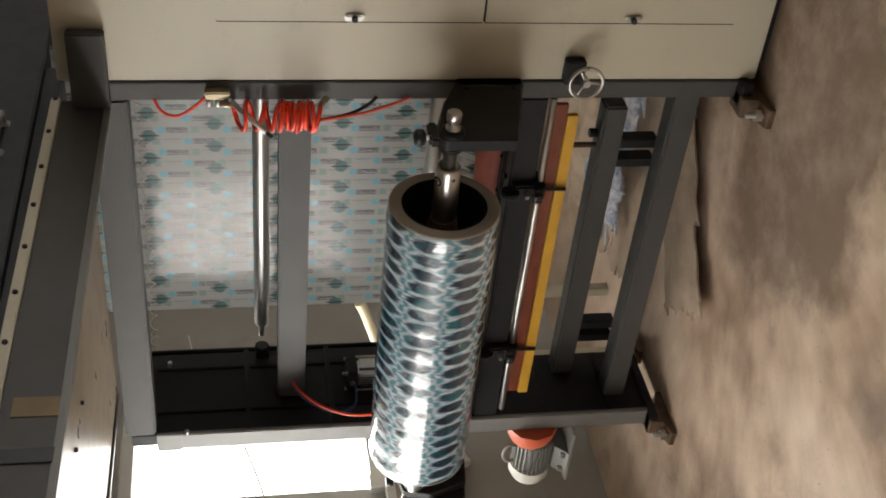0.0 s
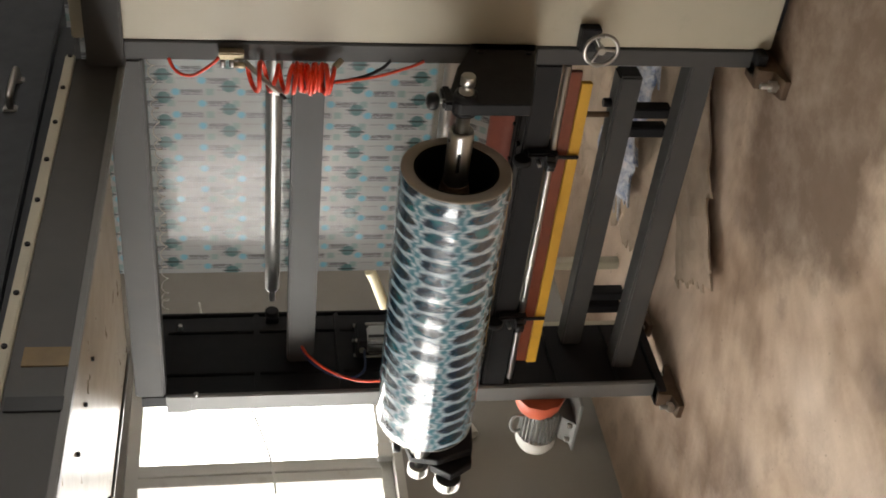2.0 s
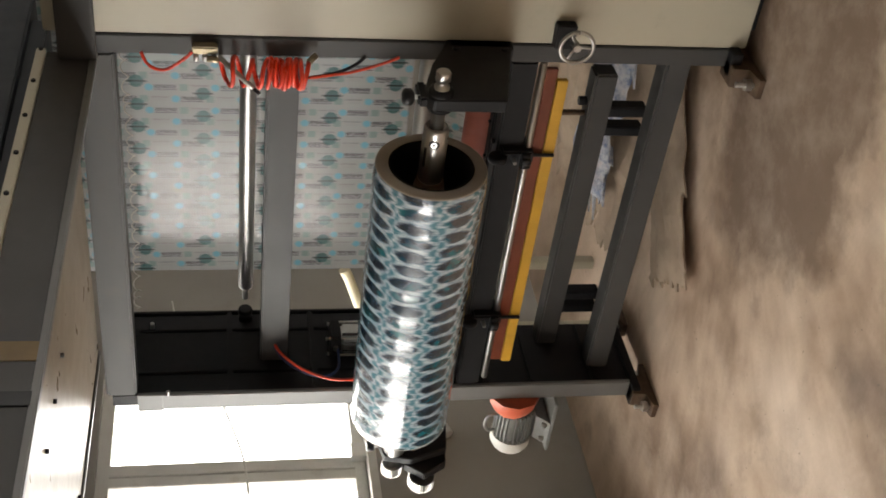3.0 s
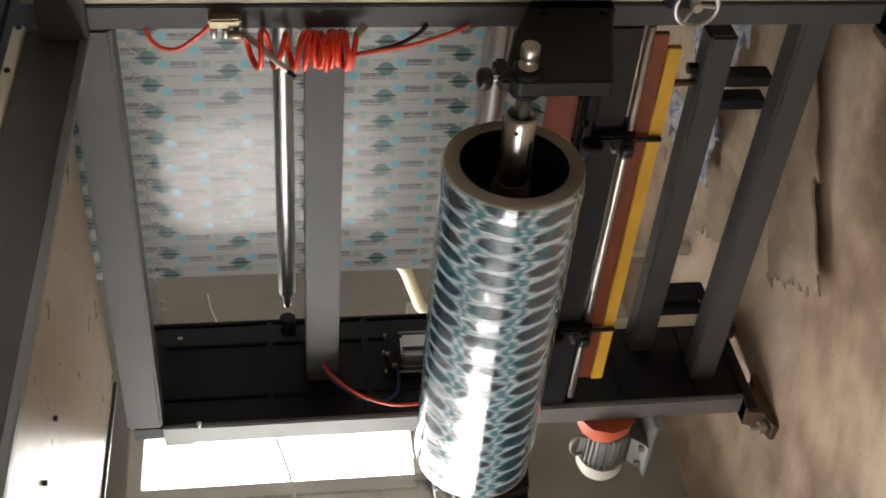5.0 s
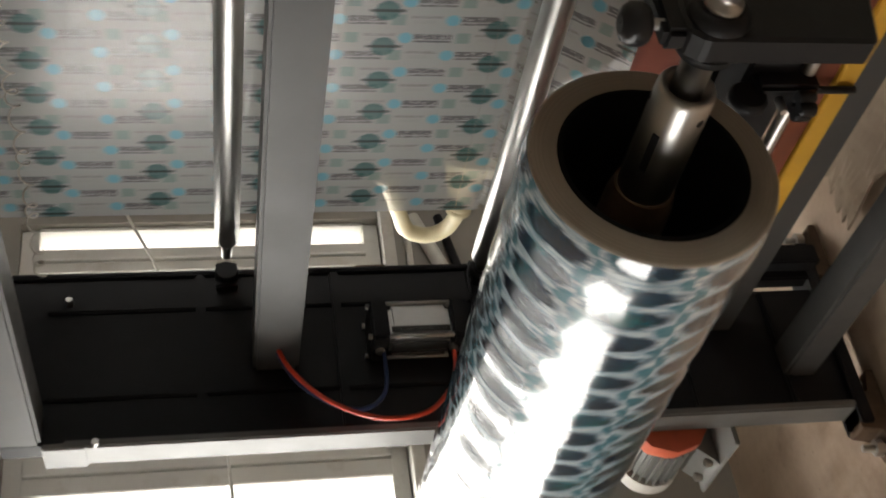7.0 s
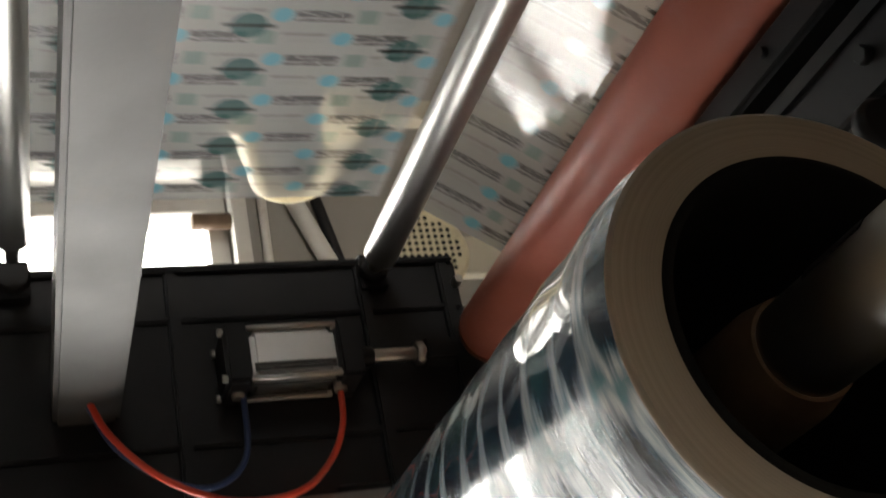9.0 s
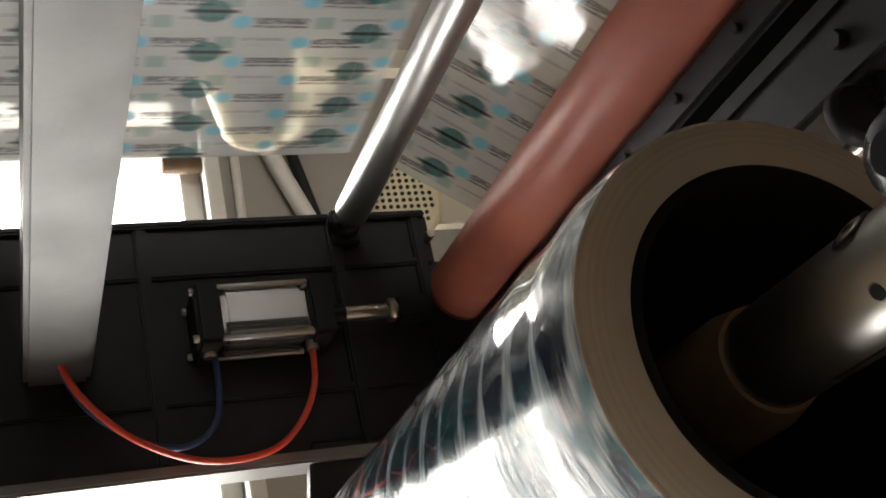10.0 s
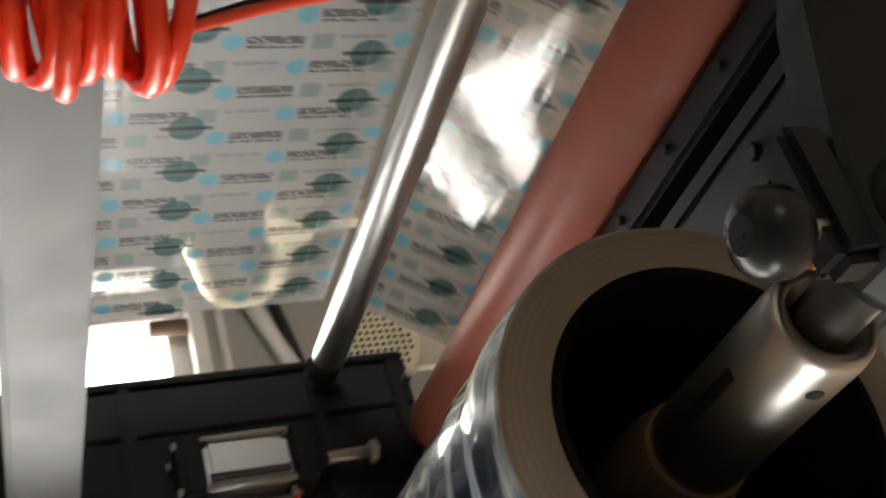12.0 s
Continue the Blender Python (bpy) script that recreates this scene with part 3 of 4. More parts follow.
hood = thing("dryer_hood", "black sheet metal dryer hood with a chrome handle", "machine")
part("body", box(-0.9, -0.05, -3.3, 1.2, 1.975, 2.9, bevel=0.004), BLACK_SHEET, hood)
# set-back black strip stands for the shadow between tunnel and hood
part("gap_shade", box(-0.85, -0.08, -3.3, 0.30, 1.93, 1.976, bevel=0.002), BLACK_SHEET, hood)
part("handle", hose([(-0.05, -0.160, 2.045), (-0.022, -0.160, 2.045), (-0.014, -0.145, 2.045), (-0.014, -0.045, 2.045), (-0.022, -0.030, 2.045), (-0.05, -0.030, 2.045)], 0.009), STEEL, hood, "chrome handle")
for y in (-0.160, -0.030):
    part("handle_plate", box(-0.052, -0.045, y - 0.014, y + 0.014, 2.028, 2.062, bevel=0.003), STEEL, hood)

# ---- rollers ----
def roller(name, y, z, r, mat, label, x0=-1.20, x1=-0.02):
    ob = tagged(part(name, turned(bmesh.new(), (x0 - 0.0, 0, 0), (x1, 0, 0), [(0, r * 0.9), (0.004, r), (0.996, r), (1, r * 0.9)], 40), mat, machine), label)
    ob.location = (0, y, z)
    for a0, a1 in ((x0 - 0.055, x0 + 0.005), (x1 - 0.005, x1 + 0.03)):
        part("axle", rod((a0, 0, 0), (a1, 0, 0), 0.011, 16), STEEL, ob)
    return ob


guide_1 = roller("guide_roller", 0.370, 1.385, 0.025, ALUMINIUM, "polished aluminium guide roller", -1.13)
guide_2 = roller("guide_roller", 0.360, 0.843, 0.027, ALUMINIUM, "polished aluminium guide roller")
red_roller = roller("rubber_roller", 0.219, 0.687, 0.054, RED_RUBBER, "red rubber covered pressure roller", -1.20)
part("rubber_end", turned(bmesh.new(), (-1.225, 0, 0), (-1.199, 0, 0), [(0, 0.037), (0.5, 0.050), (1, 0.053)], 36), BROWN, red_roller)
part("end_ring", turned(bmesh.new(), (-0.10, 0, 0), (-0.094, 0, 0), [(0, 0.0545), (0.3, 0.056), (0.7, 0.056), (1, 0.0545)], 36), BLACK, red_roller)
for y, z in ((0.370, 1.385), (0.360, 0.843)):
    b = rod((-1.268, y, z), (-1.235, y, z), 0.024, 20)
    add_box(b, -1.275, -1.248, y - 0.03, y + 0.03, z - 0.022, z + 0.022)
    part("bearing", b, BLACK, machine)

# black pressure bar behind the product roll
for y0, y1, z1 in ((0.0, 0.062, 0.690), (0.078, 0.106, 0.668), (0.116, 0.160, 0.682)):
    part("pressure_bar", box(-1.262, 0.0, y0, y1, 0.612, z1, bevel=0.006), BLACK, machine, "black steel pressure bar")
part("bar_web", box(-1.262, 0.0, 0.055, 0.155, 0.612, 0.645, bevel=0.002), BLACK, machine)
for i in range(9):
    x = -0.16 - 0.125 * i
    part("bolt", hexagon((x, 0.138, 0.682), (x, 0.138, 0.689), 0.006), BLACK, machine)
    if i % 2:
        part("bolt", hexagon((x, 0.036, 0.690), (x, 0.036, 0.700), 0.009), BLACK, machine)
part("steel_rod", rod((-1.225, 0.002, 0.598), (0.0, 0.002, 0.598), 0.010), STEEL, machine, "bright steel rod")
part("brown_strip", box(-1.145, -0.02, 0.0, 0.015, 0.553, 0.588, bevel=0.002), BROWN, machine, "red-brown scraper strip")
part("yellow_strip", box(-1.150, -0.055, -0.004, 0.013, 0.519, 0.551, bevel=0.002), YELLOW, machine, "worn yellow painted edge strip")


def clamp(x):
    """A black clamp with a threaded rod and a star knob."""
    c = part("clamp", box(x - 0.022, x + 0.022, -0.03, 0.055, 0.585, 0.68, bevel=0.006), BLACK, machine, "black clamp with a knob")
    part("clamp_rod", rod((x, -0.012, 0.522), (x, -0.012, 0.60), 0.006, 12), BLACK, c)
    part("clamp_ring", turned(bmesh.new(), (x - 0.01, -0.03, 0.692), (x + 0.01, -0.03, 0.692), [(0, 0.024), (0.2, 0.028), (0.8, 0.028), (1, 0.024)], 20), BLACK, c)
    k = bmesh.new()
    for i in range(5):
        a = 2 * math.pi * i / 5
        add_rod(k, (x + 0.014 * math.cos(a), -0.04 + 0.014 * math.sin(a), 0.60), (x + 0.014 * math.cos(a), -0.04 + 0.014 * math.sin(a), 0.625), 0.011, 12)
    part("clamp_knob", k, BLACK_PLASTIC, c)
    part("clamp_screw", rod((x, -0.055, 0.645), (x, -0.02, 0.645), 0.006, 12), STEEL, c)


clamp(-0.30)
clamp(-0.94)

# ---- pneumatic cylinder on the side plate ----
cylinder = thing("air_cylinder", "aluminium pneumatic cylinder with black end caps on the side plate", "cylinder")
part("barrel", box(-1.222, -1.142, 0.178, 0.258, 0.932, 1.060, bevel=0.010), ALUMINIUM, cylinder, "ribbed aluminium barrel")
for z0, z1 in ((1.060, 1.098), (0.895, 0.932)):
    c = part("end_cap", box(-1.228, -1.136, 0.172, 0.264, z0, z1, bevel=0.006), BLACK, cylinder)
    for dx in (-0.036, 0.036):
        for dy in (-0.036, 0.036):
            part("cap_screw", rod((-1.182 + dx, 0.218 + dy, z1 - 0.002), (-1.182 + dx, 0.218 + dy, z1 + 0.006), 0.006, 10), STEEL, c)
for dx in (-0.037, 0.037):
    for dy in (-0.037, 0.037):
        part("tie_rod", rod((-1.182 + dx * 1.07, 0.218 + dy * 1.07, 0.93), (-1.182 + dx * 1.07, 0.218 + dy * 1.07, 1.062), 0.0045, 10), STEEL, cylinder)
for y in (0.192, 0.199):
    part("groove", box(-1.143, -1.1408, y - 0.003, y + 0.003, 0.936, 1.056, bevel=0), GREY, cylinder)
for x in (-1.20, -1.165):
    part("groove", box(x - 0.003, x + 0.003, 0.1768, 0.179, 0.936, 1.056, bevel=0), GREY, cylinder)
part("mount", box(-1.262, -1.226, 0.185, 0.25, 1.07, 1.095), BLACK, cylinder)
part("mount", box(-1.262, -1.226, 0.185, 0.25, 0.897, 0.925), BLACK, cylinder)
part("piston_rod", rod((-1.182, 0.218, 0.80), (-1.182, 0.218, 0.90), 0.011, 18), STEEL, cylinder, "bright piston rod")
part("rod_nut", hexagon((-1.182, 0.218, 0.786), (-1.182, 0.218, 0.800), 0.019), STEEL, cylinder)
part("rod_nut", hexagon((-1.182, 0.218, 0.895), (-1.182, 0.218, 0.868), 0.016), BLACK, cylinder)
part("rod_fork", box(-1.20, -1.164, 0.20, 0.236, 0.735, 0.788, bevel=0.004), BLACK, cylinder)
part("port", rod((-1.182, 0.165, 0.926), (-1.182, 0.19, 0.926), 0.010, 14), STEEL, cylinder)
part("port", rod((-1.182, 0.165, 1.078), (-1.182, 0.19, 1.078), 0.010, 14), STEEL, cylinder)

cylinder.location = (-0.045, -0.017, 0.008)

red_hose = part("air_hose", hose([(-1.15, 0.165, 1.305), (-1.15, 0.10, 1.275), (-1.155, 0.035, 1.21), (-1.165, -0.002, 1.12), (-1.17, 0.002, 1.03), (-1.175, 0.040, 0.978), (-1.182, 0.100, 0.946), (-1.182, 0.17, 0.940)], 0.0048), RED_HOSE)
red_hose.location = (-0.045, -0.004, -0.006)
tagged(red_hose, "red plastic air hose looping down to the cylinder", "hose", "air hoses")
blue_hose = part("air_hose", hose([(-1.16, 0.165, 1.30), (-1.165, 0.09, 1.26), (-1.175, 0.04, 1.19), (-1.18, 0.03, 1.13), (-1.182, 0.07, 1.085), (-1.182, 0.17, 1.078)], 0.0045), BLUE_HOSE)
blue_hose.location = (-0.045, -0.008, 0.0)
tagged(blue_hose, "dark blue plastic air hose beside the cylinder", "hose", "air hoses")

# ---- drive motor outside the side plate ----
motor = thing("drive_motor", "grey finned electric motor with an orange bell housing", "motor")
MY, MZ = 0.030, 0.450
part("bell_housing", turned(bmesh.new(), (-1.328, MY, MZ + 0.02), (-1.41, MY, MZ + 0.02), [(0, 0.092), (0.35, 0.090), (0.9, 0.068), (1, 0.062)], 10), ORANGE_PAINT, motor, "orange painted bell housing")
part("housing", turned(bmesh.new(), (-1.40, MY, MZ), (-1.54, MY, MZ), [(0, 0.052), (0.05, 0.056), (0.95, 0.056), (1, 0.052)], 32), MOTOR_GREY, motor)
for i in range(26):
    a = 2 * math.pi * i / 26
    fb = box(-1.535, -1.408, -0.002, 0.002, 0.054, 0.069, bevel=0)
    bmesh.ops.rotate(fb, verts=fb.verts, matrix=Matrix.Rotation(a, 3, "X"))
    bmesh.ops.translate(fb, verts=fb.verts, vec=(0, MY, MZ))
    part("fin", fb, MOTOR_GREY, motor)
part("fan_cover", turned(bmesh.new(), (-1.535, MY, MZ), (-1.60, MY, MZ), [(0, 0.072), (0.6, 0.072), (0.9, 0.062), (1, 0.05)], 36), WHITE_FRAME, motor, "pale domed fan cover")
part("mount_foot", prism([(MY - 0.085, MZ - 0.110), (MY + 0.07, MZ - 0.110), (MY + 0.055, MZ - 0.098), (MY + 0.025, MZ - 0.066), (MY - 0.04, MZ - 0.066), (MY - 0.065, MZ - 0.098)], "x", -1.53, -1.42), MOTOR_GREY, motor)
for x in (-1.44, -1.51):
    for dy in (-0.066, 0.052):
        part("foot_bolt", hexagon((x, MY + dy, MZ - 0.100), (x, MY + dy, MZ - 0.084), 0.010), STEEL, motor)
part("mount_plate", box(-1.555, -1.32, MY - 0.085, MY + 0.08, MZ - 0.120, MZ - 0.110), MOTOR_GREY, motor)
part("lifting_hook", hose([(-1.43, MY - 0.02, MZ + 0.068), (-1.43, MY - 0.02, MZ + 0.098), (-1.47, MY - 0.02, MZ + 0.108), (-1.505, MY - 0.02, MZ + 0.094), (-1.505, MY - 0.02, MZ + 0.068)], 0.006, 8), MOTOR_GREY, motor)

# ---- product roll on its winding shaft ----
RY, RZ, RR = -0.266, 0.932, 0.150
X0, X1 = -1.105, -0.157
roll = thing("film_roll", "large roll of clear film printed blue-green, wound on a core", "roll", at=(0, RY, RZ))


def film_cylinder(x0, x1, r, rows=40, seg=96):
    """The wound skin, slightly uneven, with its print laid round it."""
    rng = random.Random(4)
    bm = bmesh.new()
    uv = bm.loops.layers.uv.new("print")
    rings = []
    for j in range(rows + 1):
        x = x0 + (x1 - x0) * j / rows
        rr = r + 0.0012 * math.sin(j * 1.7) + rng.uniform(-0.0006, 0.0006)
        if j in (0, rows):
            rr = r - 0.004
        rings.append([bm.verts.new((x, rr * math.cos(2 * math.pi * i / seg), rr * math.sin(2 * math.pi * i / seg))) for i in range(seg)])
    for j in range(rows):
        for i in range(seg):
            f = bm.faces.new((rings[j][i], rings[j][(i + 1) % seg], rings[j + 1][(i + 1) % seg], rings[j + 1][i]))
            f.smooth = True
            for loop, (a, b) in zip(f.loops, ((i, j), (i + 1, j), (i + 1, j + 1), (i, j + 1))):
                loop[uv].uv = (x0 + (x1 - x0) * b / rows, 2 * math.pi * r * a / seg)
    return bm


part("wound_film", film_cylinder(X0, X1, RR), ROLL_FILM, roll, "shiny wound film with blue-green print")
for x, s in ((X1, 1), (X0, -1)):
    part("film_edge", turned(bmesh.new(), (x - s * 0.004, 0, 0), (x + s * 0.002, 0, 0), [(0, RR - 0.004), (0.6, RR - 0.003), (1, RR - 0.006)], 96, cap=False), WOUND, roll)
    bm = bmesh.new()
    turned(bm, (x - s * 0.16, 0, 0), (x + s * 0.002, 0, 0), [(1, RR - 0.006), (1, 0.1135), (0.97, 0.1115), (0.1, 0.1115), (0.1, 0.0)], 72, cap=False)
    part("wound_end", bm, WOUND, roll, "pale rings of wound film")
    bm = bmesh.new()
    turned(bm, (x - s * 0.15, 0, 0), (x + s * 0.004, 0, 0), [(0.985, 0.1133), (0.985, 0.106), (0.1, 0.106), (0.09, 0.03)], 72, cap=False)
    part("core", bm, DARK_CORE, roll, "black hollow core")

shaft = thing("winding_shaft", "bright steel winding shaft with a chuck, holes and slots", "shaft", at=(0, RY, RZ))
part("chuck", turned(bmesh.new(), (-0.36, 0, 0), (-0.032, 0, 0), [(0, 0.033), (0.965, 0.033), (0.987, 0.0322), (1, 0.030), (1, 0.0235), (0.93, 0.0235), (0.93, 0.012)], 48, cap=False), STEEL, shaft, "steel chuck sleeve")
part("rust_collar", turned(bmesh.new(), (-0.28, 0, 0), (-0.195, 0, 0), [(0, 0.042), (0.7, 0.041), (1, 0.036)], 40), RUSTY, shaft, "rusty collar")
part("journal", turned(bmesh.new(), (-0.06, 0, 0), (0.128, 0, 0), [(0, 0.0175), (0.47, 0.0175), (0.48, 0.021), (0.60, 0.021), (0.61, 0.015), (0.70, 0.015), (0.71, 0.0195), (0.78, 0.0195), (0.79, 0.014), (0.86, 0.014), (0.87, 0.019), (0.98, 0.019), (1, 0.017)], 36), STEEL, shaft, "stepped steel journal")
part("far_journal", turned(bmesh.new(), (-1.375, 0, 0), (-1.10, 0, 0), [(0, 0.018), (0.36, 0.018), (0.38, 0.033), (1, 0.033)], 36), STEEL, shaft)


def round_mark(angle, x, r, mat, name, depth=0.002, ring=None):
    a = radians(angle)
    out = Vector((0, math.cos(a), math.sin(a)))
    c = Vector((x, 0, 0)) + out * 0.0315
    b = turned(bmesh.new(), c, c + out * depth, [(0, r), (0.7, r), (1, r * 0.9)], 18)
    return part(name, b, mat, shaft)


# angles count from +y towards +z at rest
for a, x in ((30, -0.058), (198, -0.058), (335, -0.06)):
    round_mark(a, x, 0.0052, BLACK, "hole")
round_mark(120, -0.070, 0.0135, BLACK, "screw_recess", 0.0022)
round_mark(120, -0.070, 0.0088, STEEL, "screw", 0.0032)
round_mark(120, -0.070, 0.0038, BLACK, "screw_socket", 0.0036)
for a in (80, 260):
    s = box(-0.145, -0.085, -0.0045, 0.0045, 0.0315, 0.0338, bevel=0.0008)
    bmesh.ops.rotate(s, verts=s.verts, matrix=Matrix.Rotation(radians(a - 90), 3, "X"))
    part("slot", s, BLACK, shaft)

# bearing arms that carry the shaft
arm = thing("bearing_arm", "black bearing arm with a clamping knob beside the column", "bracket")
part("arm_plate", prism([(0.0, 0.698), (0.0, 0.878), (-0.07, 0.905), (-0.12, 0.932), (-0.235, 0.968), (-0.286, 0.968), (-0.299, 0.950), (-0.299, 0.768)], "x", 0.030, 0.066, 0.004), BLACK, arm)
part("mounting_block", box(0.006, 0.066, -0.040, 0.0, 0.70, 0.876, bevel=0.006), BLACK, arm)
part("bearing_ring", turned(bmesh.new(), (0.018, RY, RZ), (0.030, RY, RZ), [(0, 0.024), (0.2, 0.031), (0.85, 0.033), (1, 0.033)], 32), BLACK, arm)
part("bearing_ring", turned(bmesh.new(), (0.066, RY, RZ), (0.080, RY, RZ), [(0, 0.033), (0.15, 0.033), (0.85, 0.030), (1, 0.024)], 32), BLACK, arm)
part("cap_strap", box(0.034, 0.062, -0.286, -0.205, 0.962, 0.990, bevel=0.006), BLACK, arm)
part("clamp_bolt", rod((0.05, -0.262, 0.96), (0.05, -0.262, 1.012), 0.0065, 14), STEEL, arm)
k = bmesh.new()
turned(k, (0.05, -0.262, 0.998), (0.05, -0.262, 1.030), [(0, 0.012), (0.12, 0.019), (0.3, 0.0225), (0.7, 0.0225), (0.9, 0.018), (1, 0.010)], 20)
part("knob", k, BLACK_PLASTIC, arm, "black round plastic knob")
part("stop_plate", box(0.010, 0.030, -0.235, -0.205, 0.80, 0.872, bevel=0.003), MOTOR_GREY, arm)
for y, z in ((-0.05, 0.86), (-0.05, 0.73)):
    part("lock_screw", rod((0.062, y, z), (0.072, y, z), 0.010, 14), BLACK, arm)

far_arm = thing("bearing_arm", "black bearing arm with small steel gears at the far end", "bracket")
part("arm_plate", prism([(0.02, 0.74), (0.02, 0.95), (-0.20, 0.985), (-0.29, 0.965), (-0.31, 0.88), (-0.27, 0.762), (-0.06, 0.735)], "x", -1.298, -1.268, 0.004), BLACK, far_arm)
part("gear_plate", prism([(-0.17, 0.752), (-0.17, 0.90), (-0.30, 0.90), (-0.345, 0.84), (-0.30, 0.765)], "x", -1.332, -1.300, 0.003), BLACK, far_arm)
for y, z, r, x0 in ((RY, RZ, 0.034, -1.372), (-0.318, 0.842, 0.043, -1.378)):
    prof = []
    for i in range(28 * 4):
        rr = r if i % 4 < 2 else r - 0.004
        a = 2 * math.pi * i / (28 * 4)
        prof.append((y + rr * math.cos(a), z + rr * math.sin(a)))
    g = part("gear", prism(prof, "x", x0, x0 + 0.036, 0), STEEL, far_arm, "small bright steel gear")
    part("gear_hub", rod((x0 - 0.012, y, z), (x0 + 0.002, y, z), r * 0.55, 20), STEEL, g)
part("clamp_bolt", rod((-1.31, -0.213, 0.955), (-1.31, -0.213, 1.005), 0.006, 14), STEEL, far_arm)
part("knob", rod((-1.31, -0.213, 0.988), (-1.31, -0.213, 1.012), 0.017, 18), BLACK_PLASTIC, far_arm)

# ---- handwheel on the column ----
wheel = thing("handwheel", "small chrome three-spoked handwheel on the column", "handwheel")
HX, HY, HZ = 0.095, -0.079, 0.543
ring = [(HX + 0.045 * math.cos(2 * math.pi * i / 40), HY, HZ + 0.045 * math.sin(2 * math.pi * i / 40)) for i in range(41)]
part("rim", hose(ring, 0.0055, 10, smooth=False), STEEL, wheel)
for i in range(3):
    a = 2 * math.pi * i / 3 + 0.5
    part("spoke", rod((HX, HY + 0.006, HZ), (HX + 0.041 * math.cos(a), HY, HZ + 0.041 * math.sin(a)), 0.004, 10), STEEL, wheel)
part("hub", rod((HX, HY - 0.008, HZ), (HX, HY + 0.02, HZ), 0.011, 16), STEEL, wheel)
part("spindle", rod((HX, HY, HZ), (HX, 0.02, HZ), 0.008, 14), STEEL, wheel)
part("bearing_block", box(0.06, 0.13, -0.03, 0.003, HZ - 0.01, HZ + 0.045), BLACK, wheel)

# ---- coiled air hose and valve on the column ----
turns, pts = 8, []
for i in range((turns + 3) * 20 + 1):
    a = 2 * math.pi * i / 20
    n = i / 20
    loose = max(0.0, 3 - n)
    rad = 0.036 + 0.002 * math.sin(n * 2.1)
    lean = 0.9 * math.sin(n * 2.4) + 0.2
    z = 1.352 - 0.0128 * (n - 3) if n > 3 else 1.352 + 0.040 * loose
    pts.append((-0.022 + rad * math.cos(a), -0.046 + rad * math.sin(a) + 0.006 * math.sin(n * 1.7), z + 0.006 * lean * math.sin(a + n)))
coil = thing("coiled_hose", "bright orange coiled air hose hanging at the column", "hose", "air hoses")
part("coil", hose(pts, 0.0061, 9, smooth=False), ORANGE_HOSE, coil)
for end, away in ((Vector(pts[0]), Vector((0.0, 0.004, 0.03))), (Vector(pts[-1]), Vector((0.01, 0.022, -0.02)))):
    part("end_fitting", rod(end, end + away, 0.0085, 12), BRASS, coil, "brass hose end")
tail = part("air_hose", hose([(0.012, -0.012, 1.668), (-0.014, -0.02, 1.655), (-0.026, -0.03, 1.632), (-0.022, -0.035, 1.60), (0.012, -0.034, 1.555), (0.028, -0.032, 1.54)], 0.0042), ORANGE_HOSE)
tagged(tail, "red air hose drooping from the valve", "hose", "air hoses")
tail2 = part("air_hose", hose([(-0.03, -0.055, 1.25), (-0.036, -0.03, 1.19), (-0.032, -0.015, 1.12), (-0.008, -0.008, 1.04), (0.01, -0.006, 1.0)], 0.004), RED_HOSE)
tagged(tail2, "thin red air hose along the column", "hose", "air hoses")
cable = part("air_hose", hose([(-0.03, -0.055, 1.25), (-0.036, -0.03, 1.20), (-0.030, -0.015, 1.15), (-0.010, -0.008, 1.11), (0.01, -0.004, 1.09)], 0.0045), BLACK_PLASTIC)
tagged(cable, "black air hose along the column", "hose", "air hoses")

valve = thing("air_valve", "small brass and steel air valve with a lever on the column", "valve")
part("body", box(0.020, 0.042, -0.034, -0.002, 1.475, 1.540, bevel=0.004), BRASS, valve)
for z in (1.485, 1.507, 1.53):
    part("fitting", rod((0.018, -0.028, z), (0.0, -0.028, z), 0.007, 12), STEEL, valve)
part("lever", rod((0.022, -0.04, 1.475), (-0.040, -0.095, 1.385), 0.007, 14), STEEL, valve, "steel lever")
part("nozzle", rod((-0.040, -0.095, 1.385), (-0.050, -0.104, 1.370), 0.005, 12), BLACK, valve)

# ---- film path ----
STRIP = LENGTH / 4


def strip_mesh(x0, x1, along, start, count=14):
    """One cross strip of the film, a print quarter long, in its own space: x across, z along."""
    bm = bmesh.new()
    uv = bm.loops.layers.uv.new("print")
    vs = [[bm.verts.new((x0 + (x1 - x0) * i / count, 0, z)) for i in range(count + 1)] for z in (0, along)]
    for i in range(count):
        f = bm.faces.new((vs[0][i], vs[0][i + 1], vs[1][i + 1], vs[1][i]))
        f.smooth = True
        for loop, (a, b) in zip(f.loops, ((i, 0), (i + 1, 0), (i + 1, 1), (i, 1))):
            loop[uv].uv = (x0 + (x1 - x0) * a / count, start + b * along)
    return bm


RUNS = []


def film_run(label, p0, p1, n, mat):
    """A straight run of film from p0 to p1 (y, z), built of strips that travel along it."""
    web = thing("film_web", label, "film")
    way = Vector((0, p1[0] - p0[0], p1[1] - p0[1]))
    step = way.length / n
    lean = math.degrees(math.atan2(-way.y, way.z))
    for i in range(n):
        s = part("film_strip", strip_mesh(-1.075, -0.06, step, i * STRIP, 6), mat, web)
        RUNS.append((s, p0, way, lean, i, n))
    return web


film_run("clear film printed with green seals and small words, running upwards", (0.393, 0.838), (0.393, 2.013), 24, FILM)
film_run("clear printed film running from the rubber roller to the guide roller", (0.250, 0.640), (0.389, 0.838), 5, TAUT_FILM)


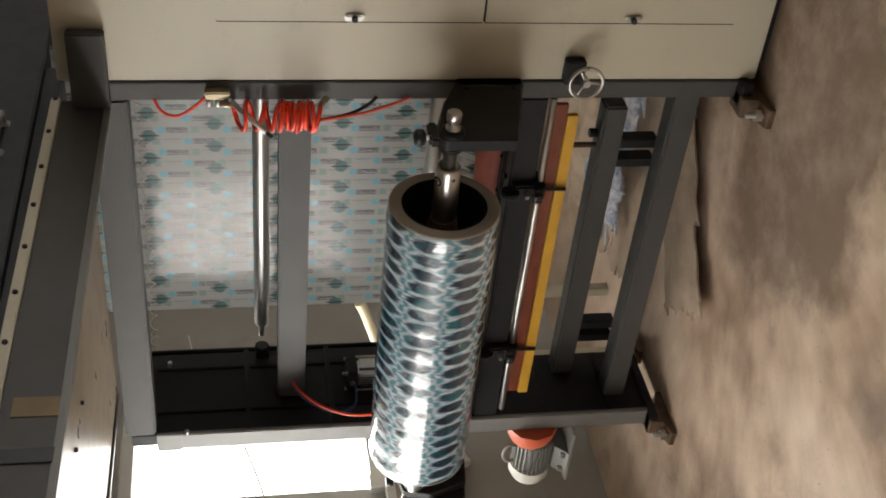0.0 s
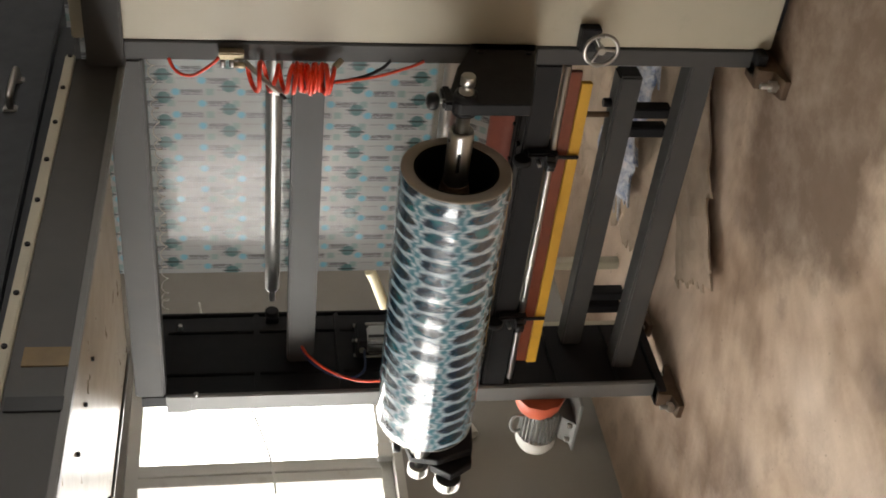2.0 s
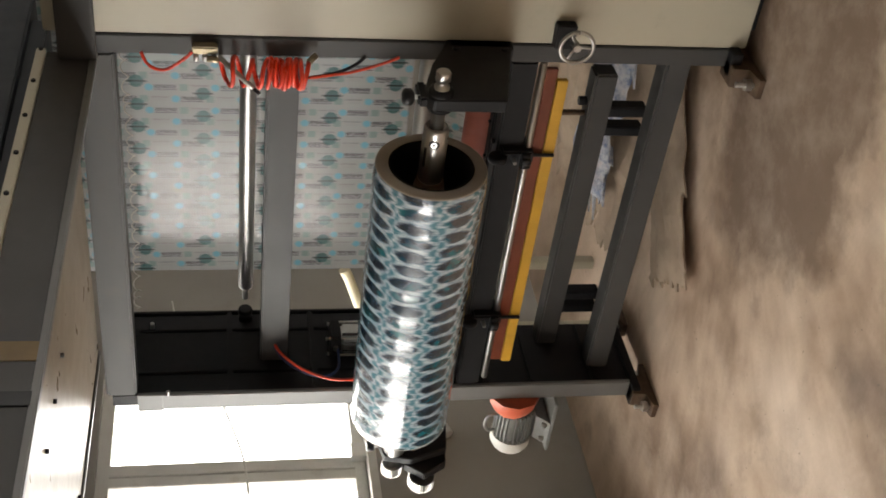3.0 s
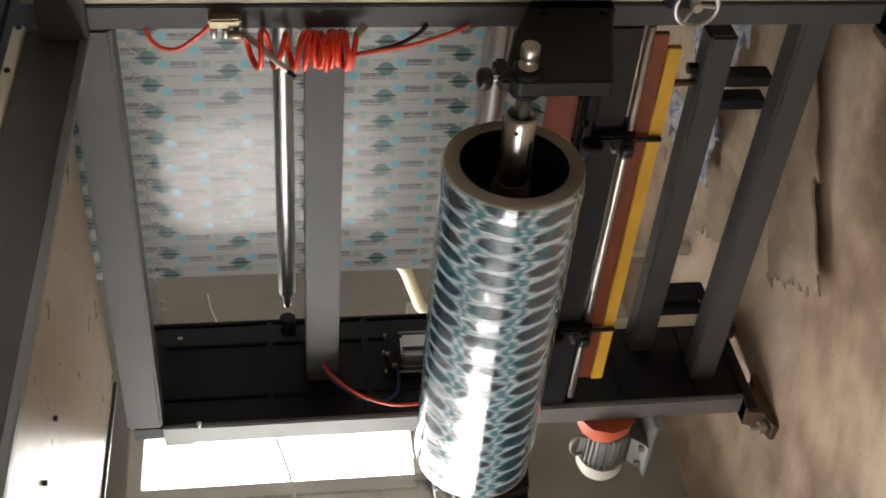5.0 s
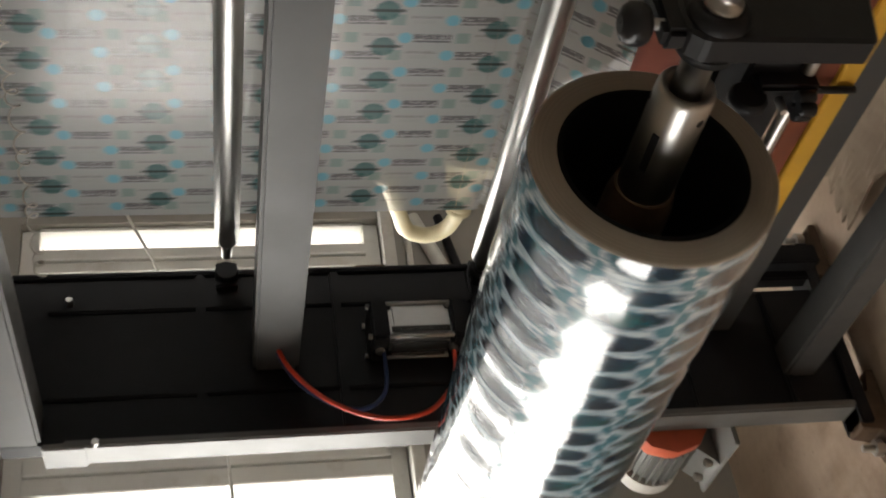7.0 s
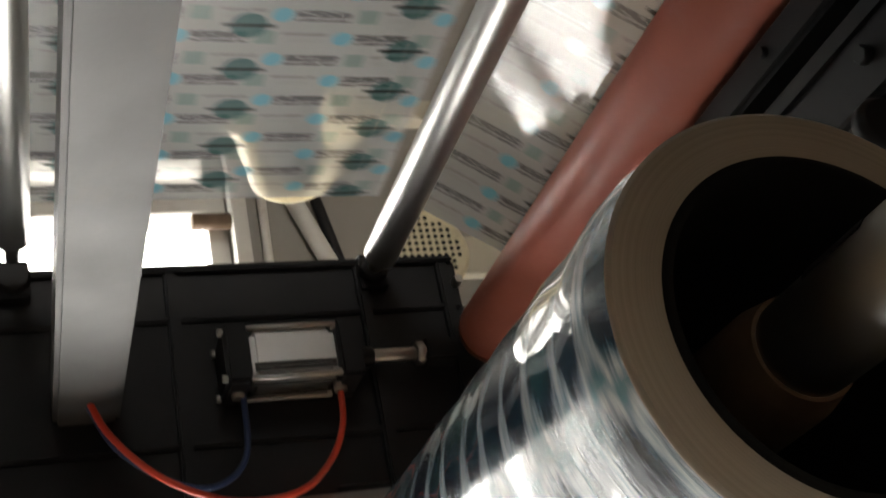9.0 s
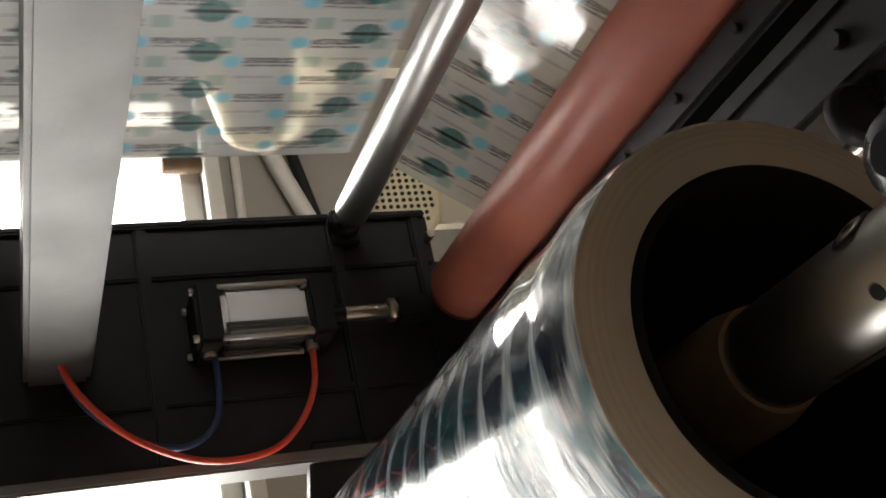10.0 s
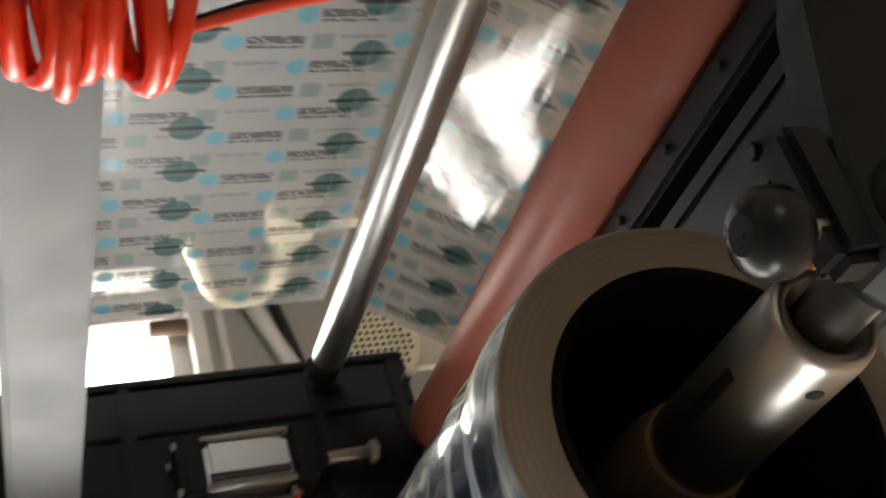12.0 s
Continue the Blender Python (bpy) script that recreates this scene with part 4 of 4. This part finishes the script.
# ---- things behind and under the machine ----
def crumpled(x0, x1, y0, y1, z0, z1, amount, seed, cells=14):
    """A thin uneven sheet lying between two heights."""
    rng = random.Random(seed)
    bm = bmesh.new()
    n = cells
    grid = [[None] * (n + 1) for _ in range(n + 1)]
    for i in range(n + 1):
        for j in range(n + 1):
            x, y = x0 + (x1 - x0) * i / n, y0 + (y1 - y0) * j / n
            edge = rng.uniform(-1, 1) * amount if i in (0, n) or j in (0, n) else 0
            h = noise.noise(Vector((x * 7 + seed, y * 7, seed))) * amount
            grid[i][j] = bm.verts.new((x + edge, y + edge * 0.6, z0 + (z1 - z0) * j / n + abs(h)))
    for i in range(n):
        for j in range(n):
            bm.faces.new((grid[i][j], grid[i + 1][j], grid[i + 1][j + 1], grid[i][j + 1]))
    top = list(bm.faces)
    ext = bmesh.ops.extrude_face_region(bm, geom=top)
    bmesh.ops.translate(bm, verts=[v for v in ext["geom"] if isinstance(v, bmesh.types.BMVert)], vec=(0, 0, 0.006))
    return bm


bm = crumpled(-0.02, 0.80, 0.0, 0.34, 0.030, 0.012, 0.024, 3, 22)
bmesh.ops.rotate(bm, verts=bm.verts, matrix=Matrix.Rotation(radians(38.7), 3, "Z"))
bmesh.ops.translate(bm, verts=bm.verts, vec=(-0.721, -0.088, 0))
tagged(part("cardboard_sheet", bm, CARDBOARD), "torn brown cardboard sheet on the floor", "cardboard", "floor scraps")
tagged(part("cardboard_sheet", crumpled(-1.10, 0.0, 0.36, 0.66, 0.01, 0.06, 0.03, 8, 20), CARDBOARD), "torn brown cardboard sheet under the machine", "cardboard", "floor scraps")
tagged(part("crumpled_film", crumpled(-0.95, -0.22, 0.57, 0.73, 0.09, 0.15, 0.06, 5, 26), BUNDLE), "crumpled clear film with blue and red print", "film scrap")
tagged(part("pale_board", box(-0.50, 0.35, 0.90, 0.93, 0.02, 0.62), PALE_PANEL), "pale board standing behind the machine", "board")
tagged(part("cardboard_sheet", crumpled(-1.1, 0.6, 0.66, 1.3, 0.02, 0.10, 0.06, 12, 24), CARDBOARD), "dirty trodden cardboard on the floor behind the machine", "cardboard", "floor scraps")

# stand of the next machine unit, seen behind the film
guard = thing("perforated_guard", "cream perforated round guard on a stand behind the machine", "guard")
guard.location = (0, -0.08, 0)
part("disc", turned(bmesh.new(), (-1.50, 0.60, 0.66), (-1.475, 0.60, 0.66), [(0, 0.085), (0.3, 0.09), (0.8, 0.09), (1, 0.082)], 40), CREAM_PLASTIC, guard)
for i in range(-5, 6):
    for j in range(-5, 6):
        if i * i + j * j <= 27:
            part("hole", turned(bmesh.new(), (-1.4752, 0.60 + i * 0.0135, 0.66 + j * 0.0135), (-1.4735, 0.60 + i * 0.0135, 0.66 + j * 0.0135), [(0, 0.0042), (1, 0.0042)], 8), BLACK, guard)
part("stand", box(-1.53, -1.50, 0.56, 0.64, 0.0, 0.70), CREAM, guard)

pipe = thing("air_duct", "cream plastic pipe bend with a corrugated sleeve behind the film", "pipe")
pipe.location = (-0.05, -0.02, -0.04)
part("bend", hose([(-1.33, 0.76, 1.04), (-1.37, 0.76, 1.02), (-1.47, 0.76, 0.985), (-1.545, 0.76, 0.955), (-1.57, 0.76, 0.90), (-1.54, 0.76, 0.85), (-1.46, 0.76, 0.83), (-1.36, 0.76, 0.835)], 0.021), CREAM_PLASTIC, pipe)
for i in range(7):
    part("sleeve_ring", turned(bmesh.new(), (-1.47 + 0.02 * i, 0.76, 0.832), (-1.455 + 0.02 * i, 0.76, 0.832), [(0, 0.026), (0.5, 0.034), (1, 0.026)], 20), CREAM_PLASTIC, pipe)
part("box", box(-1.36, -1.26, 0.73, 0.80, 0.80, 0.88, bevel=0.008), CREAM_PLASTIC, pipe)
part("foot", box(-1.33, -1.29, 0.745, 0.785, 0.04, 0.81), CREAM, pipe)

for y0, z0, y1, z1, r in ((1.10, 0.822, 0.45, 0.832, 0.011), (1.12, 0.800, 0.45, 0.555, 0.022)):
    s = part("pipe", rod((WALL_X + 0.03, y0, z0), (WALL_X + 0.03, y1, z1), r, 14), WHITE_FRAME)
    tagged(s, "white painted pipe fixed to the wall below the window", "pipe", "wall pipes")
b = rod((WALL_X + 0.03, 1.12, 0.72), (WALL_X + 0.03, 0.5, 0.60), 0.014, 12)
tagged(part("pipe", b, BLACK), "black pipe fixed to the wall below the window", "pipe", "wall pipes")

# thin white cord across the window
cord = part("cord", hose([(WALL_X + 0.015, 1.30, 1.68), (WALL_X + 0.015, 1.18, 1.655), (WALL_X + 0.015, 0.95, 1.556), (WALL_X + 0.015, 0.66, 1.460), (WALL_X + 0.015, 0.39, 1.387), (WALL_X + 0.015, 0.20, 1.368)], 0.0045, 8), WHITE_FRAME)
tagged(cord, "thin white cord across the window", "cord")
# curled trimming that hangs along the edge of the film
curl = []
for i in range(24 * 10 + 1):
    a, k = 2 * math.pi * i / 10, i / 240
    curl.append((-0.05 - 1.16 * k + 0.012 * math.sin(a * 0.31), 0.335 + 0.011 * math.cos(a), 1.748 - 0.012 * math.sin(math.pi * k) + 0.011 * math.sin(a)))
trimming = part("film_trimming", hose(curl, 0.0016, 6, smooth=False), WHITE_FRAME)
tagged(trimming, "thin curled clear film trimming along the top beam", "film scrap")
tagged(part("bracket_plate", box(WALL_X - 0.01, WALL_X + 0.03, 0.36, 0.43, 0.88, 0.96), ALUMINIUM), "small metal plate with marks on the window sill", "plate")
# conduit under the window
b = bmesh.new()
add_rod(b, (-2.045, 0.93, 0.90), (-2.045, 0.93, 0.99), 0.02, 14)
tagged(part("junction_box", b, RUSTY), "small rusty pipe fitting at the window frame", "fitting")


def motions():
    """The roll and shaft turn, the rollers with them, and the film runs upwards."""
    turn = 360 / 1.608
    steps = [i / 10 for i in range(121)]
    for ob, where in ((roll, (0, RY, RZ)), (shaft, (0, RY, RZ))):
        walk(ob, [(t, pose(*where, -turn * (t - 11.25))) for t in steps])
    speed = 0.586
    for ob, r, sign in ((guide_1, 0.025, 1), (guide_2, 0.027, -1), (red_roller, 0.054, 1)):
        rate = math.degrees(speed / r) * 0.1
        rate = min(rate, 80)
        y, z = ob.location.y, ob.location.z
        walk(ob, [(t, pose(0, y, z, sign * rate * 10 * t)) for t in steps])
    for s, p0, way, lean, i, n in RUNS:
        rows = []
        step = way.length / n
        for f in range(361):
            t = f / 30
            d = (i * step + speed * t) % way.length
            q = way * (d / way.length)
            rows.append((t, pose(0, p0[0] + q.y, p0[1] + q.z, lean)))
        walk(s, rows)


motions()
